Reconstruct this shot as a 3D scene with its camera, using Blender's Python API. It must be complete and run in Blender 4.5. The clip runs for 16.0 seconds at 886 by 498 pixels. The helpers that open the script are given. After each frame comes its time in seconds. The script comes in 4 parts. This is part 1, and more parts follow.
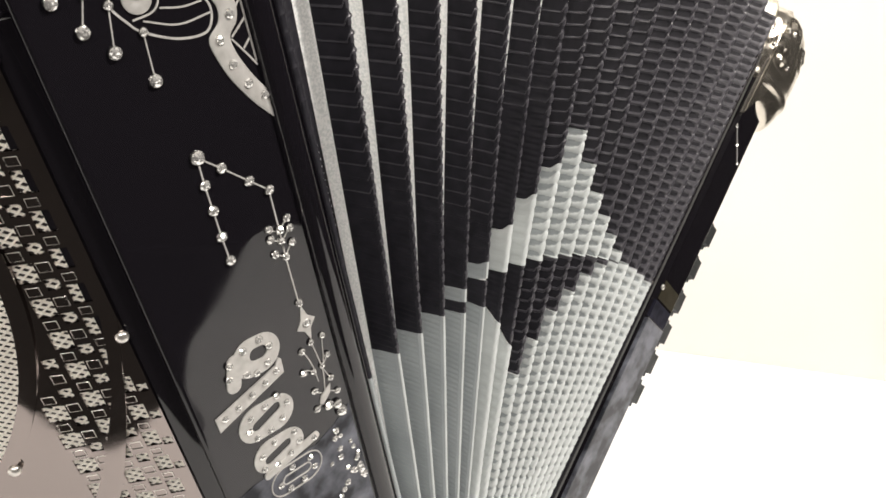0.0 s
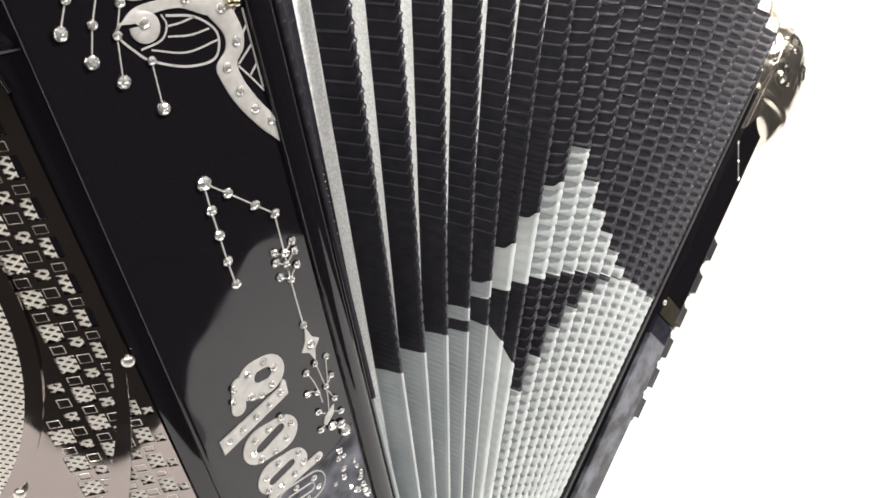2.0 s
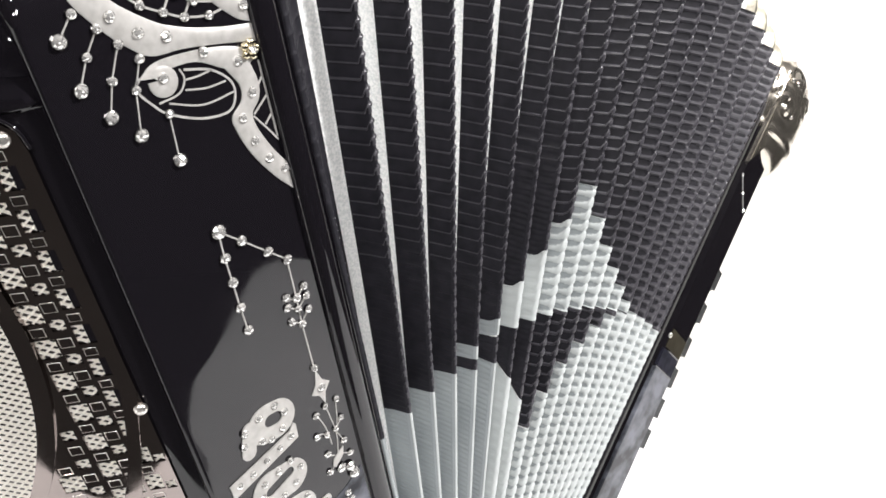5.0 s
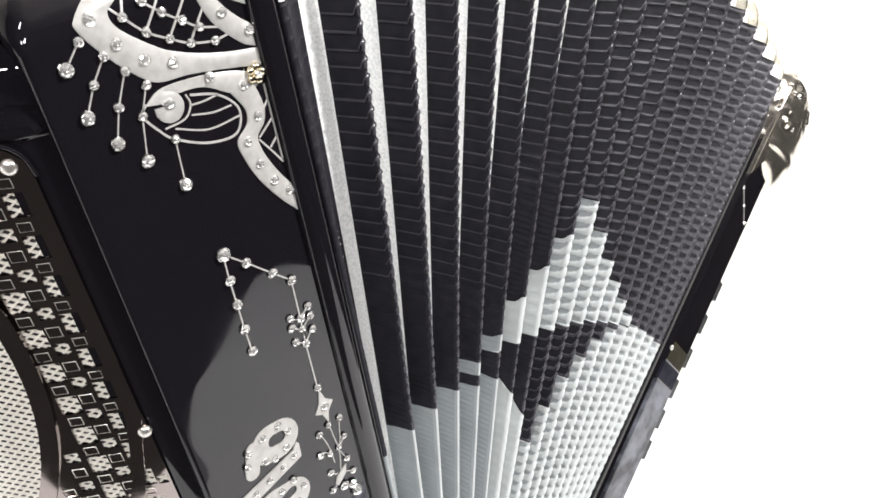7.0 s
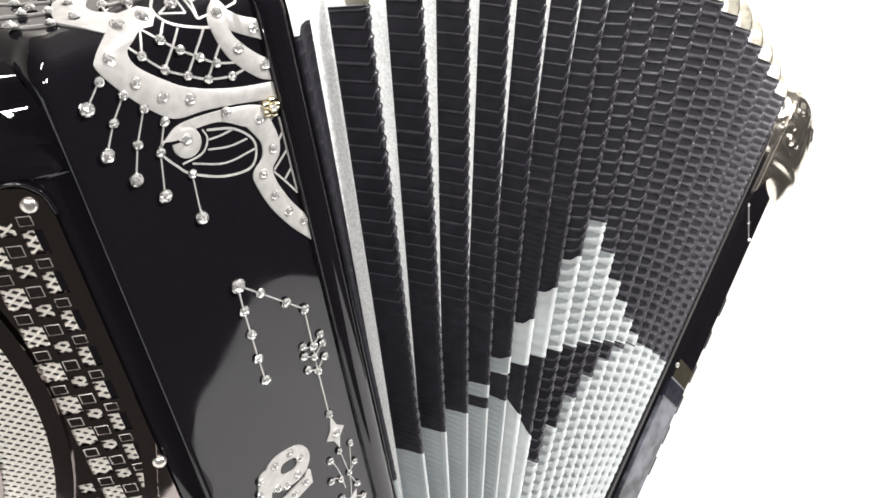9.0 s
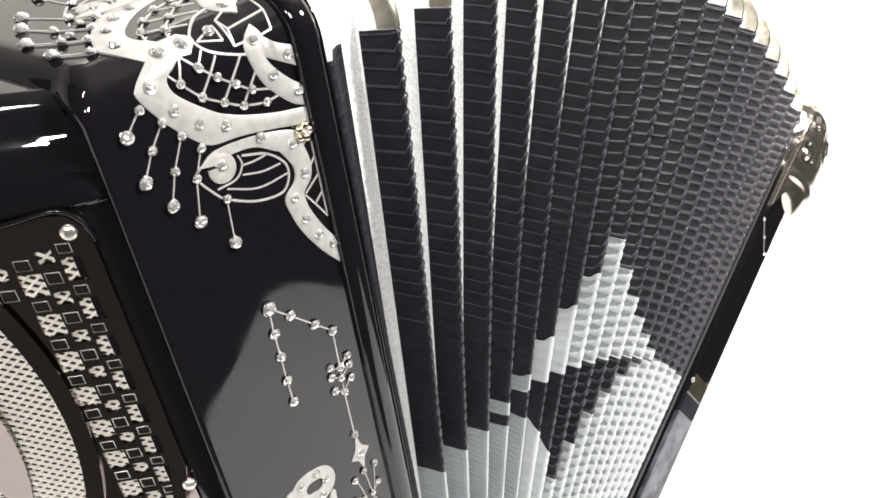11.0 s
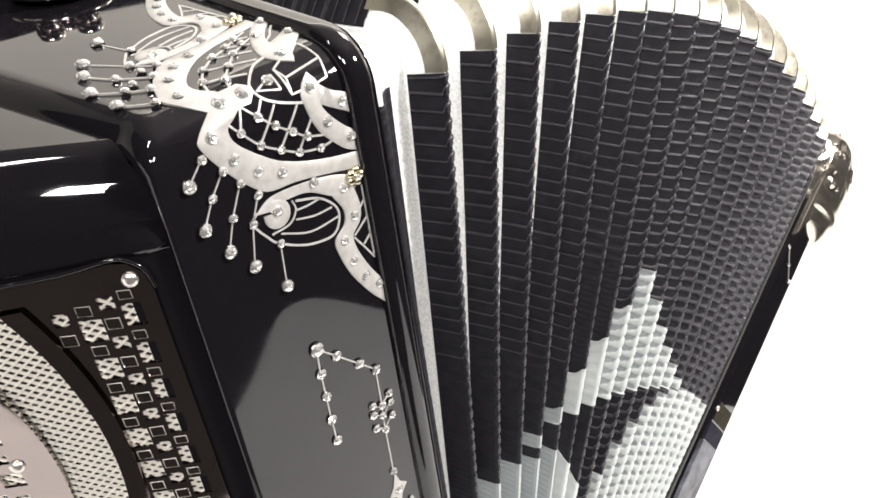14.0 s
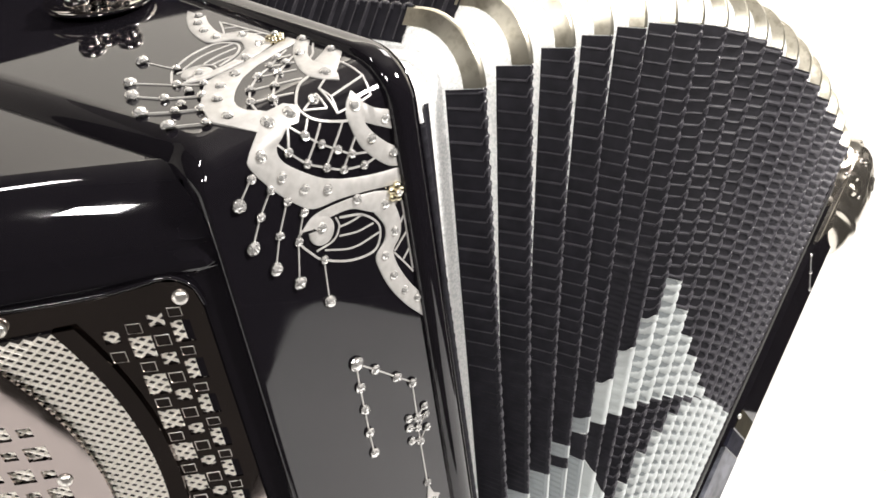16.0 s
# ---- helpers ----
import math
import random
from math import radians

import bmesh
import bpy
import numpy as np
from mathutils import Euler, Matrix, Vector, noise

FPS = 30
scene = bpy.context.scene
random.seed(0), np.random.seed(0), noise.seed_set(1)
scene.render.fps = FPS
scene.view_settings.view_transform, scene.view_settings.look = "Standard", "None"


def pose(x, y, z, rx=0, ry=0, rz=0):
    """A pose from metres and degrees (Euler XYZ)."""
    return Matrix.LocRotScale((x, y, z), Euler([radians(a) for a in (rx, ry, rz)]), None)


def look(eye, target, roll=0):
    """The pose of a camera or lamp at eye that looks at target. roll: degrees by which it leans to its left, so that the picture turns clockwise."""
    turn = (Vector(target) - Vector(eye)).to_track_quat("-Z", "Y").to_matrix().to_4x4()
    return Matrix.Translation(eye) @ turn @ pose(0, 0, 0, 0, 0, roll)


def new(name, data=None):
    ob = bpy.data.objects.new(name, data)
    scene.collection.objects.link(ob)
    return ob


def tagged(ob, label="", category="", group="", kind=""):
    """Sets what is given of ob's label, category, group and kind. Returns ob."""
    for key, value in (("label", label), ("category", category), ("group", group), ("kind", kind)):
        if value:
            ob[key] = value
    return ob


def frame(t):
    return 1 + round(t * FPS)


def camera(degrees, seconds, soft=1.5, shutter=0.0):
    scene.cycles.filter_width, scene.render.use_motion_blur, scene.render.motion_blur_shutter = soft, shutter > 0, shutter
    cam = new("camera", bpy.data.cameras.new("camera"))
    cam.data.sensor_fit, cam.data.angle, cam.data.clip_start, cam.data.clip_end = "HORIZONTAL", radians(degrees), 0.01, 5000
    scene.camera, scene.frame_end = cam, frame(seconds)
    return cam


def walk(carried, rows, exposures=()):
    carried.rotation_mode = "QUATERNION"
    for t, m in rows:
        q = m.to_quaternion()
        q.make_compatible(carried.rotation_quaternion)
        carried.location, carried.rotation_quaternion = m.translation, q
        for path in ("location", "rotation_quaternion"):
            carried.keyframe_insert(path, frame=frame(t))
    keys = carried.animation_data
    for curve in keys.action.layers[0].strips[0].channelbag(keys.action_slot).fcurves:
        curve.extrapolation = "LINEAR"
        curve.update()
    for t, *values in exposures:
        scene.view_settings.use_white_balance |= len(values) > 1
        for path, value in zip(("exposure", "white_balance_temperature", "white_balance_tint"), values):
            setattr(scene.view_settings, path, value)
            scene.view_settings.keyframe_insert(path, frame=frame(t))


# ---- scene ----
cam = camera(60.0, 16.0, 1.65)
PATH = [
    (0, -0.4081, -0.2330, 0.4549, 75.405, -10.542, -49.438),
    (0.5, -0.4086, -0.2325, 0.4566, 75.467, -10.598, -49.438),
    (1, -0.4089, -0.2319, 0.4576, 75.619, -10.559, -49.448),
    (1.5, -0.4093, -0.2315, 0.4588, 75.792, -10.562, -49.405),
    (2, -0.4098, -0.2307, 0.4608, 75.974, -10.620, -49.407),
    (2.5, -0.4101, -0.2299, 0.4618, 76.322, -10.568, -49.427),
    (3, -0.4109, -0.2293, 0.4636, 76.600, -10.542, -49.383),
    (3.5, -0.4115, -0.2277, 0.4658, 76.823, -10.681, -49.410),
    (4, -0.4120, -0.2264, 0.4674, 77.094, -10.725, -49.451),
    (6.5, -0.4141, -0.2234, 0.4748, 77.582, -10.750, -49.266),
    (7, -0.4143, -0.2222, 0.4766, 77.677, -10.838, -49.385),
    (7.5, -0.4148, -0.2217, 0.4783, 77.903, -10.789, -49.477),
    (8, -0.4156, -0.2211, 0.4808, 77.998, -10.819, -49.436),
    (8.5, -0.4166, -0.2192, 0.4824, 78.154, -10.788, -49.445),
    (9, -0.4183, -0.2175, 0.4843, 78.208, -10.836, -49.357),
    (11.5, -0.4262, -0.2066, 0.4906, 78.611, -11.038, -48.967),
    (12, -0.4278, -0.2044, 0.4925, 78.735, -11.119, -48.940),
    (12.5, -0.4291, -0.2023, 0.4940, 78.957, -11.218, -48.864),
    (13, -0.4311, -0.2007, 0.4956, 79.145, -11.305, -48.757),
    (13.5, -0.4332, -0.1987, 0.4963, 79.317, -11.322, -48.594),
    (14, -0.4351, -0.1968, 0.4974, 79.280, -11.415, -48.321),
    (14.5, -0.4373, -0.1946, 0.4984, 79.257, -11.478, -48.152),
    (15, -0.4395, -0.1927, 0.4992, 79.316, -11.516, -48.009),
    (15.5, -0.4416, -0.1905, 0.4997, 79.292, -11.468, -47.888),
    (16, -0.4440, -0.1883, 0.5004, 79.241, -11.404, -47.734),
]
walk(cam, [(t, pose(x, y, z, rx, ry, rz)) for t, x, y, z, rx, ry, rz in PATH],
     exposures=((0, -0.28, 6950, 10), (1.5, -0.12, 6800, 10), (3, 0.0, 6550, 10), (7, 0.13, 6450, 10), (9, 0.13, 6500, 10), (13, 0.16, 6650, 10), (14.3, 0.14, 6700, 10), (16, 0.0, 6700, 10)))

# ---------------------------------------------------------------- light
world = bpy.data.worlds.new("world")
scene.world = world
world.use_nodes = True
world.node_tree.nodes["Background"].inputs[0].default_value = (0.05, 0.043, 0.04, 1)
world.node_tree.nodes["Background"].inputs[1].default_value = 0.3
scene.view_settings.exposure = 0.0


def area(name, eye, target, w, h, watts, col=(1, 0.975, 0.965)):
    d = bpy.data.lights.new(name, "AREA")
    d.shape, d.size, d.size_y, d.energy, d.color = "RECTANGLE", w, h, watts, col
    ob = new(name, d)
    ob.matrix_world = look(eye, target)
    return ob


area("overhead_light", (0.44, -1.30, 2.05), (-0.06, 0.0, 0.38), 0.24, 0.20, 84)
# unseen lamp added to whiten the table
area("overhead_light", (0.55, 0.20, 2.25), (0.55, 0.20, 0), 0.45, 0.45, 10)
# unseen strip added to brighten the backdrop, turned away from the accordion
area("overhead_light", (-0.15, 0.80, 2.22), (0.53, 1.53, 1.92), 1.7, 0.25, 38, (1, 0.965, 0.91))
area("side_light", (-2.10, -0.11, 1.79), (-0.36, 0.04, 0.44), 0.10, 0.42, 14)
area("side_light", (-2.18, -0.92, 1.00), (-0.34, 0.02, 0.45), 0.15, 0.15, 11)
# unseen fill added near the camera's side to brighten the fold linings
area("side_light", (-1.75, -1.50, 1.25), (-0.15, 0.0, 0.40), 0.30, 0.30, 30)


# ---------------------------------------------------------------- materials
def mat(name, col, rough=0.5, metal=0.0, **kw):
    m = bpy.data.materials.new(name)
    m.use_nodes = True
    b = m.node_tree.nodes["Principled BSDF"]
    b.inputs["Base Color"].default_value = (*col, 1)
    b.inputs["Roughness"].default_value = rough
    b.inputs["Metallic"].default_value = metal
    for k, v in kw.items():
        b.inputs[k.replace("_", " ")].default_value = v
    return m


def noisy(m, scale, lo, hi, inp="Base Color", detail=4.0, lo_at=0.35, hi_at=0.65, island=False):
    """Drives an input of the surface with a noise between two values."""
    nt = m.node_tree
    tc = nt.nodes.new("ShaderNodeTexCoord")
    n = nt.nodes.new("ShaderNodeTexNoise")
    n.inputs["Scale"].default_value, n.inputs["Detail"].default_value = scale, detail
    r = nt.nodes.new("ShaderNodeValToRGB")
    r.color_ramp.elements[0].position, r.color_ramp.elements[1].position = lo_at, hi_at
    lo4 = (*lo, 1) if isinstance(lo, tuple) else (lo, lo, lo, 1)
    hi4 = (*hi, 1) if isinstance(hi, tuple) else (hi, hi, hi, 1)
    r.color_ramp.elements[0].color, r.color_ramp.elements[1].color = lo4, hi4
    nt.links.new(tc.outputs["Object"], n.inputs["Vector"])
    nt.links.new(n.outputs["Fac"], r.inputs["Fac"])
    nt.links.new(r.outputs["Color"], nt.nodes["Principled BSDF"].inputs[inp])
    return m


def bumpy(m, scale, strength, dist=0.0005, detail=3.0):
    nt = m.node_tree
    tc = nt.nodes.new("ShaderNodeTexCoord")
    n = nt.nodes.new("ShaderNodeTexNoise")
    n.inputs["Scale"].default_value, n.inputs["Detail"].default_value = scale, detail
    b = nt.nodes.new("ShaderNodeBump")
    b.inputs["Strength"].default_value, b.inputs["Distance"].default_value = strength, dist
    nt.links.new(tc.outputs["Object"], n.inputs["Vector"])
    nt.links.new(n.outputs["Fac"], b.inputs["Height"])
    nt.links.new(b.outputs["Normal"], nt.nodes["Principled BSDF"].inputs["Normal"])
    return m


LACQUER = noisy(mat("black_lacquer", (0.0068, 0.006, 0.0078), 0.04), 60, 0.02, 0.06, "Roughness")
SMOKED = noisy(mat("smoked_chrome", (0.32, 0.278, 0.262), 0.05, 1.0), 90, 0.03, 0.08, "Roughness")
CAPMETAL = bumpy(noisy(mat("cast_chrome", (0.66, 0.61, 0.53), 0.18, 0.95), 120, 0.13, 0.26, "Roughness"), 160, 0.15, 0.001)
SATIN = noisy(mat("satin_nickel", (0.78, 0.75, 0.70), 0.3, 0.9), 200, 0.26, 0.40, "Roughness")
CHROME = noisy(mat("chrome", (0.80, 0.76, 0.72), 0.05, 1.0), 90, 0.03, 0.09, "Roughness")
STEEL = noisy(mat("nickel_wire", (0.96, 0.93, 0.86), 0.3, 0.45), 900, (0.88, 0.84, 0.76), (0.97, 0.94, 0.87))
INLAY = noisy(mat("silver_inlay", (0.45, 0.44, 0.42), 0.42, 0.2), 300, (0.39, 0.378, 0.36), (0.47, 0.46, 0.44))
STONE = mat("cut_glass_stone", (0.95, 0.94, 0.91), 0.02, 0.78)
BEZEL = mat("stone_setting", (0.62, 0.61, 0.59), 0.2, 1.0)
# each leatherette in a lit copy (TAPE) and a shaded copy (CELL)
TAPE_K = bumpy(noisy(mat("lit_black_leatherette", (0.036, 0.0345, 0.040), 0.36, Specular_IOR_Level=0.42), 160, (0.036, 0.0345, 0.041), (0.058, 0.0555, 0.064)), 1800, 0.12, 0.0003)
CELL_K = bumpy(noisy(mat("shaded_black_leatherette", (0.010, 0.0095, 0.013), 0.6, Specular_IOR_Level=0.2), 160, (0.011, 0.0105, 0.014), (0.017, 0.016, 0.021)), 1800, 0.12, 0.0003)
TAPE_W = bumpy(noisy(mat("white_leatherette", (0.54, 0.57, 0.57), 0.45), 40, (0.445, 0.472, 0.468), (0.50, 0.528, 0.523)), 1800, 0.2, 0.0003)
CELL_W = bumpy(noisy(mat("shaded_white_leatherette", (0.40, 0.43, 0.43), 0.5), 40, (0.265, 0.29, 0.297), (0.31, 0.335, 0.342)), 1800, 0.2, 0.0003)
LINING = bumpy(noisy(mat("silver_glitter_paper", (0.93, 0.94, 0.93), 0.34, 0.0), 900, (0.80, 0.82, 0.81), (1.0, 1.0, 0.985), lo_at=0.42, hi_at=0.58), 420, 0.6, 0.0012)
DULL = noisy(mat("dull_nickel", (0.10, 0.097, 0.095), 0.45, 0.3), 90, 0.4, 0.55, "Roughness")
NICKEL = noisy(mat("worn_nickel", (0.66, 0.62, 0.51), 0.34, 1.0), 240, (0.46, 0.425, 0.335), (0.62, 0.585, 0.485), lo_at=0.3, hi_at=0.5)
PEARL = noisy(mat("grey_pearl_celluloid", (0.1, 0.1, 0.1), 0.36, Specular_IOR_Level=0.2), 55, (0.010, 0.011, 0.015), (0.135, 0.141, 0.166), detail=6, lo_at=0.40, hi_at=0.66)
TABS = noisy(mat("black_green_celluloid", (0.018, 0.020, 0.020), 0.5, Specular_IOR_Level=0.2), 90, 0.44, 0.58, "Roughness")
# flat colours for two reflections painted on the bass lacquer
OLIVE = noisy(mat("painted_brown_reflection", (0.02, 0.017, 0.011), 0.5, Specular_IOR_Level=0.02), 80, (0.022, 0.019, 0.012), (0.036, 0.031, 0.020))
BLUEBLACK = noisy(mat("painted_dark_reflection", (0.012, 0.012, 0.018), 0.5, Specular_IOR_Level=0.02), 120, (0.008, 0.008, 0.013), (0.020, 0.020, 0.030))
GOLD = noisy(mat("gilt_brass", (0.72, 0.64, 0.46), 0.2, 1.0), 400, (0.66, 0.58, 0.40), (0.80, 0.73, 0.56))
WHITE = bumpy(noisy(mat("white_backdrop", (0.72, 0.70, 0.66), 0.7), 1.2, (0.71, 0.685, 0.64), (0.74, 0.72, 0.675), lo_at=0.4, hi_at=0.6), 200, 0.1)
TABLE = bumpy(noisy(mat("white_table", (0.74, 0.745, 0.75), 0.6), 4, (0.72, 0.725, 0.73), (0.77, 0.775, 0.78)), 200, 0.08)
DARK = noisy(mat("dark_brown_cloth", (0.02, 0.016, 0.013), 0.9), 6, (0.018, 0.0148, 0.0142), (0.027, 0.0222, 0.021))
CEIL = noisy(mat("ceiling_paint", (0.35, 0.34, 0.33), 0.8), 4, (0.33, 0.32, 0.31), (0.37, 0.36, 0.35))
FLOOR = noisy(mat("dark_floor", (0.012, 0.010, 0.009), 0.8), 5, (0.009, 0.0075, 0.0065), (0.015, 0.0125, 0.011))


# ---------------------------------------------------------------- mesh helpers
def part(name, bm, material, parent, label="", smooth=None, matrix=None):
    """Links a bmesh as one mesh object under a thing or a part."""
    me = bpy.data.meshes.new(name)
    bm.normal_update()
    if smooth is not None:
        for f in bm.faces:
            f.smooth = True
        for e in bm.edges:
            if len(e.link_faces) == 2 and e.calc_face_angle(0.0) > radians(smooth):
                e.smooth = False
    bm.to_mesh(me)
    bm.free()
    for m in material if isinstance(material, (list, tuple)) else [material]:
        me.materials.append(m)
    ob = new(name, me)
    ob.parent = parent
    if matrix is not None:
        ob.matrix_basis = matrix
    return tagged(ob, label=label)


def box(bm, x0, x1, y0, y1, z0, z1):
    vs = [bm.verts.new((x, y, z)) for z in (z0, z1) for x, y in ((x0, y0), (x1, y0), (x1, y1), (x0, y1))]
    for f in ((3, 2, 1, 0), (4, 5, 6, 7), (0, 1, 5, 4), (1, 2, 6, 5), (2, 3, 7, 6), (3, 0, 4, 7)):
        bm.faces.new([vs[i] for i in f])
    return vs


def prism(bm, low, high):
    """A solid between two rings of points."""
    a, b = [bm.verts.new(p) for p in low], [bm.verts.new(p) for p in high]
    n = len(a)
    for i in range(n):
        bm.faces.new((a[i], a[(i + 1) % n], b[(i + 1) % n], b[i]))
    bm.faces.new(a[::-1])
    bm.faces.new(b)
    return a, b


def skin(bm, rings, closed=True, caps=True):
    """A surface through rings of points of one length."""
    vs = [[bm.verts.new(p) for p in ring] for ring in rings]
    n = len(vs[0])
    for r0, r1 in zip(vs, vs[1:]):
        for i in range(n if closed else n - 1):
            j = (i + 1) % n
            bm.faces.new((r0[i], r0[j], r1[j], r1[i]))
    if caps and closed:
        bm.faces.new(vs[0][::-1])
        bm.faces.new(vs[-1])
    return vs


def soft(x):
    x = min(max(x, 0.0), 1.0)
    return x * x * (3 - 2 * x)


def spline(pts, step=4):
    """Points along a smooth curve through the given ones."""
    p = [np.array(q, float) for q in pts]
    p = [2 * p[0] - p[1], *p, 2 * p[-1] - p[-2]]
    out = []
    for a, b, c, d in zip(p, p[1:], p[2:], p[3:]):
        for i in range(step):
            t = i / step
            out.append(0.5 * (2 * b + (c - a) * t + (2 * a - 5 * b + 4 * c - d) * t * t + (3 * b - a - 3 * c + d) * t ** 3))
    return [*out, p[-2]]


# ---------------------------------------------------------------- the room
def slab(name, x0, x1, y0, y1, z0, z1, m, label):
    bm = bmesh.new()
    box(bm, x0, x1, y0, y1, z0, z1)
    return tagged(part(name, bm, m, None), label=label, category=name.split("_")[0], kind="structure")


def table_top():
    """A white table whose curved front edge runs slantwise past the accordion."""
    # unseen edge, shaped so the table's reflections in lacquer and grille end there
    front = [(-1.5, -0.07), (-0.75, -0.085), (-0.47, -0.088), (-0.392, -0.084), (-0.364, -0.108), (-0.362, -0.18), (-0.31, -0.245), (-0.15, -0.31), (0.05, -0.405), (0.092, -0.497), (0.13, -0.563), (0.180, -0.632), (0.240, -0.690), (0.318, -0.768), (0.405, -0.862), (0.50, -0.965), (0.60, -1.06), (0.715, -1.115), (0.79, -1.080), (0.86, -0.985)]
    ring = [Vector((float(x), float(y), 0)) for x, y in spline(front, 5)] + [Vector((1.03, -0.82, 0)), Vector((1.08, -0.42, 0)), Vector((1.3393, -0.1407, 0)), Vector((-0.8507, 1.9083, 0)), Vector((-1.9, 1.0, 0))]
    bm = bmesh.new()
    prism(bm, [p + Vector((0, 0, -0.03)) for p in ring], ring)
    bmesh.ops.recalc_face_normals(bm, faces=bm.faces)
    top = tagged(part("table", bm, TABLE, None), "plain white table with a curved front edge", "table")
    for x, y in ((0.75, -0.95), (1.15, -0.25), (-0.6, 1.3), (-1.1, 0.4)):
        bm = bmesh.new()
        box(bm, x - 0.03, x + 0.03, y - 0.03, y + 0.03, -0.75, -0.031)
        part("leg", bm, WHITE, top)
    return top


def backdrop():
    """A white sheet standing behind the table, square to the way the camera looks."""
    a, d = Vector((1.34, -0.14, 0)), Vector((-0.73, 0.683, 0))
    n = Vector((0.683, 0.73, 0))
    ring = [a, a + 4.2 * d, a + 4.2 * d + 0.03 * n, a + 0.03 * n]
    bm = bmesh.new()
    prism(bm, [p + Vector((0, 0, -0.75)) for p in ring], [p + Vector((0, 0, 2.1)) for p in ring])
    bmesh.ops.recalc_face_normals(bm, faces=bm.faces)
    return tagged(part("backdrop", bm, WHITE, None), "tall plain white backdrop standing behind the table", "backdrop", kind="structure")


slab("floor", -3.2, 3.6, -3.2, 2.6, -0.80, -0.75, FLOOR, "dark floor of the room below the table")
slab("ceiling", -3.2, 3.6, -3.2, 2.6, 2.4, 2.45, CEIL, "plain grey ceiling of the room")
slab("wall_back", -3.2, 3.6, 2.5, 2.6, -0.75, 2.4, WHITE, "plain white wall behind the accordion")
slab("wall_right", 3.5, 3.6, -3.2, 2.5, -0.75, 2.4, DARK, "dark brown side wall of the room")
slab("wall_left", -3.2, -3.1, -3.2, 2.5, -0.75, 2.4, DARK, "dark brown wall of the room")
slab("wall_front", -3.1, 3.5, -3.2, -3.1, -0.75, 2.4, DARK, "dark brown wall behind the camera")
table_top()
backdrop()

accordion = tagged(new("accordion"), "black lacquered accordion with rhinestones, bellows fanned open, on a white table", "accordion")

# ---------------------------------------------------------------- treble side
# Local frame of the treble body: x to the right (towards the bellows), y to the back, z along the bellows edge.
APEX = Vector((0, 0, -0.03))
TREBLE = Matrix.Translation(APEX) @ Matrix.Rotation(radians(-26.6), 4, "Y")
FOOT, DEEP, RND, SLOPE = 0.17, 0.21, 0.018, 0.12
EDGE_Q = -0.01014  # where the rounded edge begins


def face_at(a, q, lift=0.0):
    """The place and normal on the treble body's front and top at a to the left of the rim and q round the edge (front negative)."""
    a, q, lift = float(a), float(q), float(lift)
    ang = radians(83.0)
    end = EDGE_Q + RND * ang
    if q < EDGE_Q:
        p, n = Vector((-a, 0, 0.586 + q - EDGE_Q)), Vector((0, -1, 0))
    else:
        w = min((q - EDGE_Q) / RND, ang)
        n = Vector((0, -math.cos(w), math.sin(w)))
        p = Vector((-a, RND, 0.586)) + RND * n + max(q - end, 0.0) * Vector((0, math.sin(ang), math.cos(ang)))
        p.z -= 0.055 * max(a, 0.0) * math.sin(w) ** 2  # the top falls away from the rim
    return p + lift * n, n


def profile(grow=0.0, a=0.0):
    """The ring of the treble body's section, grown outwards."""
    out = []
    for q in [-0.43, -0.3, -0.2, -0.1, -0.05, -0.02, -0.0106, *np.linspace(EDGE_Q, EDGE_Q + RND * radians(83.0), 11), 0.0165, 0.03, 0.06, 0.1, 0.15, 0.19]:
        out.append(face_at(a, q, grow)[0])
    out += [Vector((-a, DEEP + grow, 0.60)), Vector((-a, DEEP + grow, FOOT - grow)), Vector((-a, -grow, FOOT - grow))]
    return out


bm = bmesh.new()
lean = 0.2
base, grown = profile(0, 0.0725), profile(0.001, 0.0725)
edge_rings = []
for i in range(9):
    w = math.pi / 2 * i / 8
    ring = []
    for p, o in zip(base, grown):
        # the corner is rounded off: wide along the top, narrow down the front
        far, out = 0.0725 + lean * max(p.y - 0.014, 0.0), (o - p).normalized()
        rho = 0.0015 + 0.0095 * soft((p.z - 0.582) / 0.018)
        ring.append(Vector((-(far - rho + rho * math.sin(w)), p.y, p.z)) - rho * (1 - math.cos(w)) * out)
    edge_rings.append(ring)
inner = [Vector((p.x + 0.0006, p.y, p.z)) for p in edge_rings[0]]
skin(bm, [profile(0, -0.001), profile(0, 0.0), profile(0, 0.03), inner, *edge_rings, [p - 0.012 * Vector((0, 0, 1)) * (1 if p.z > 0.57 else 0) + Vector((0.001, 0.004 if p.y < 0.01 else 0, 0)) for p in edge_rings[-1]]])
bmesh.ops.recalc_face_normals(bm, faces=bm.faces)
treble = part("treble_body", bm, LACQUER, accordion, "glossy black lacquered treble body", smooth=35, matrix=TREBLE)

# rim rails round the treble opening
for name, x0, x1, grow in (("rim_rail", 0.0, 0.0112, 0.0036), ("rim_rail", 0.0114, 0.0125, 0.0012)):
    bm = bmesh.new()
    w = x1 - x0
    rr = [profile(grow * g, -(x0 + w * f)) for f, g in ((0.0, -0.8), (0.02, 0.35), (0.12, 0.75), (0.3, 0.97), (0.5, 1.0), (0.7, 0.97), (0.88, 0.75), (0.98, 0.35), (1.0, -0.8))]
    skin(bm, rr, caps=False)
    part(name, bm, LACQUER, treble, "rounded black lacquered rim", smooth=40)

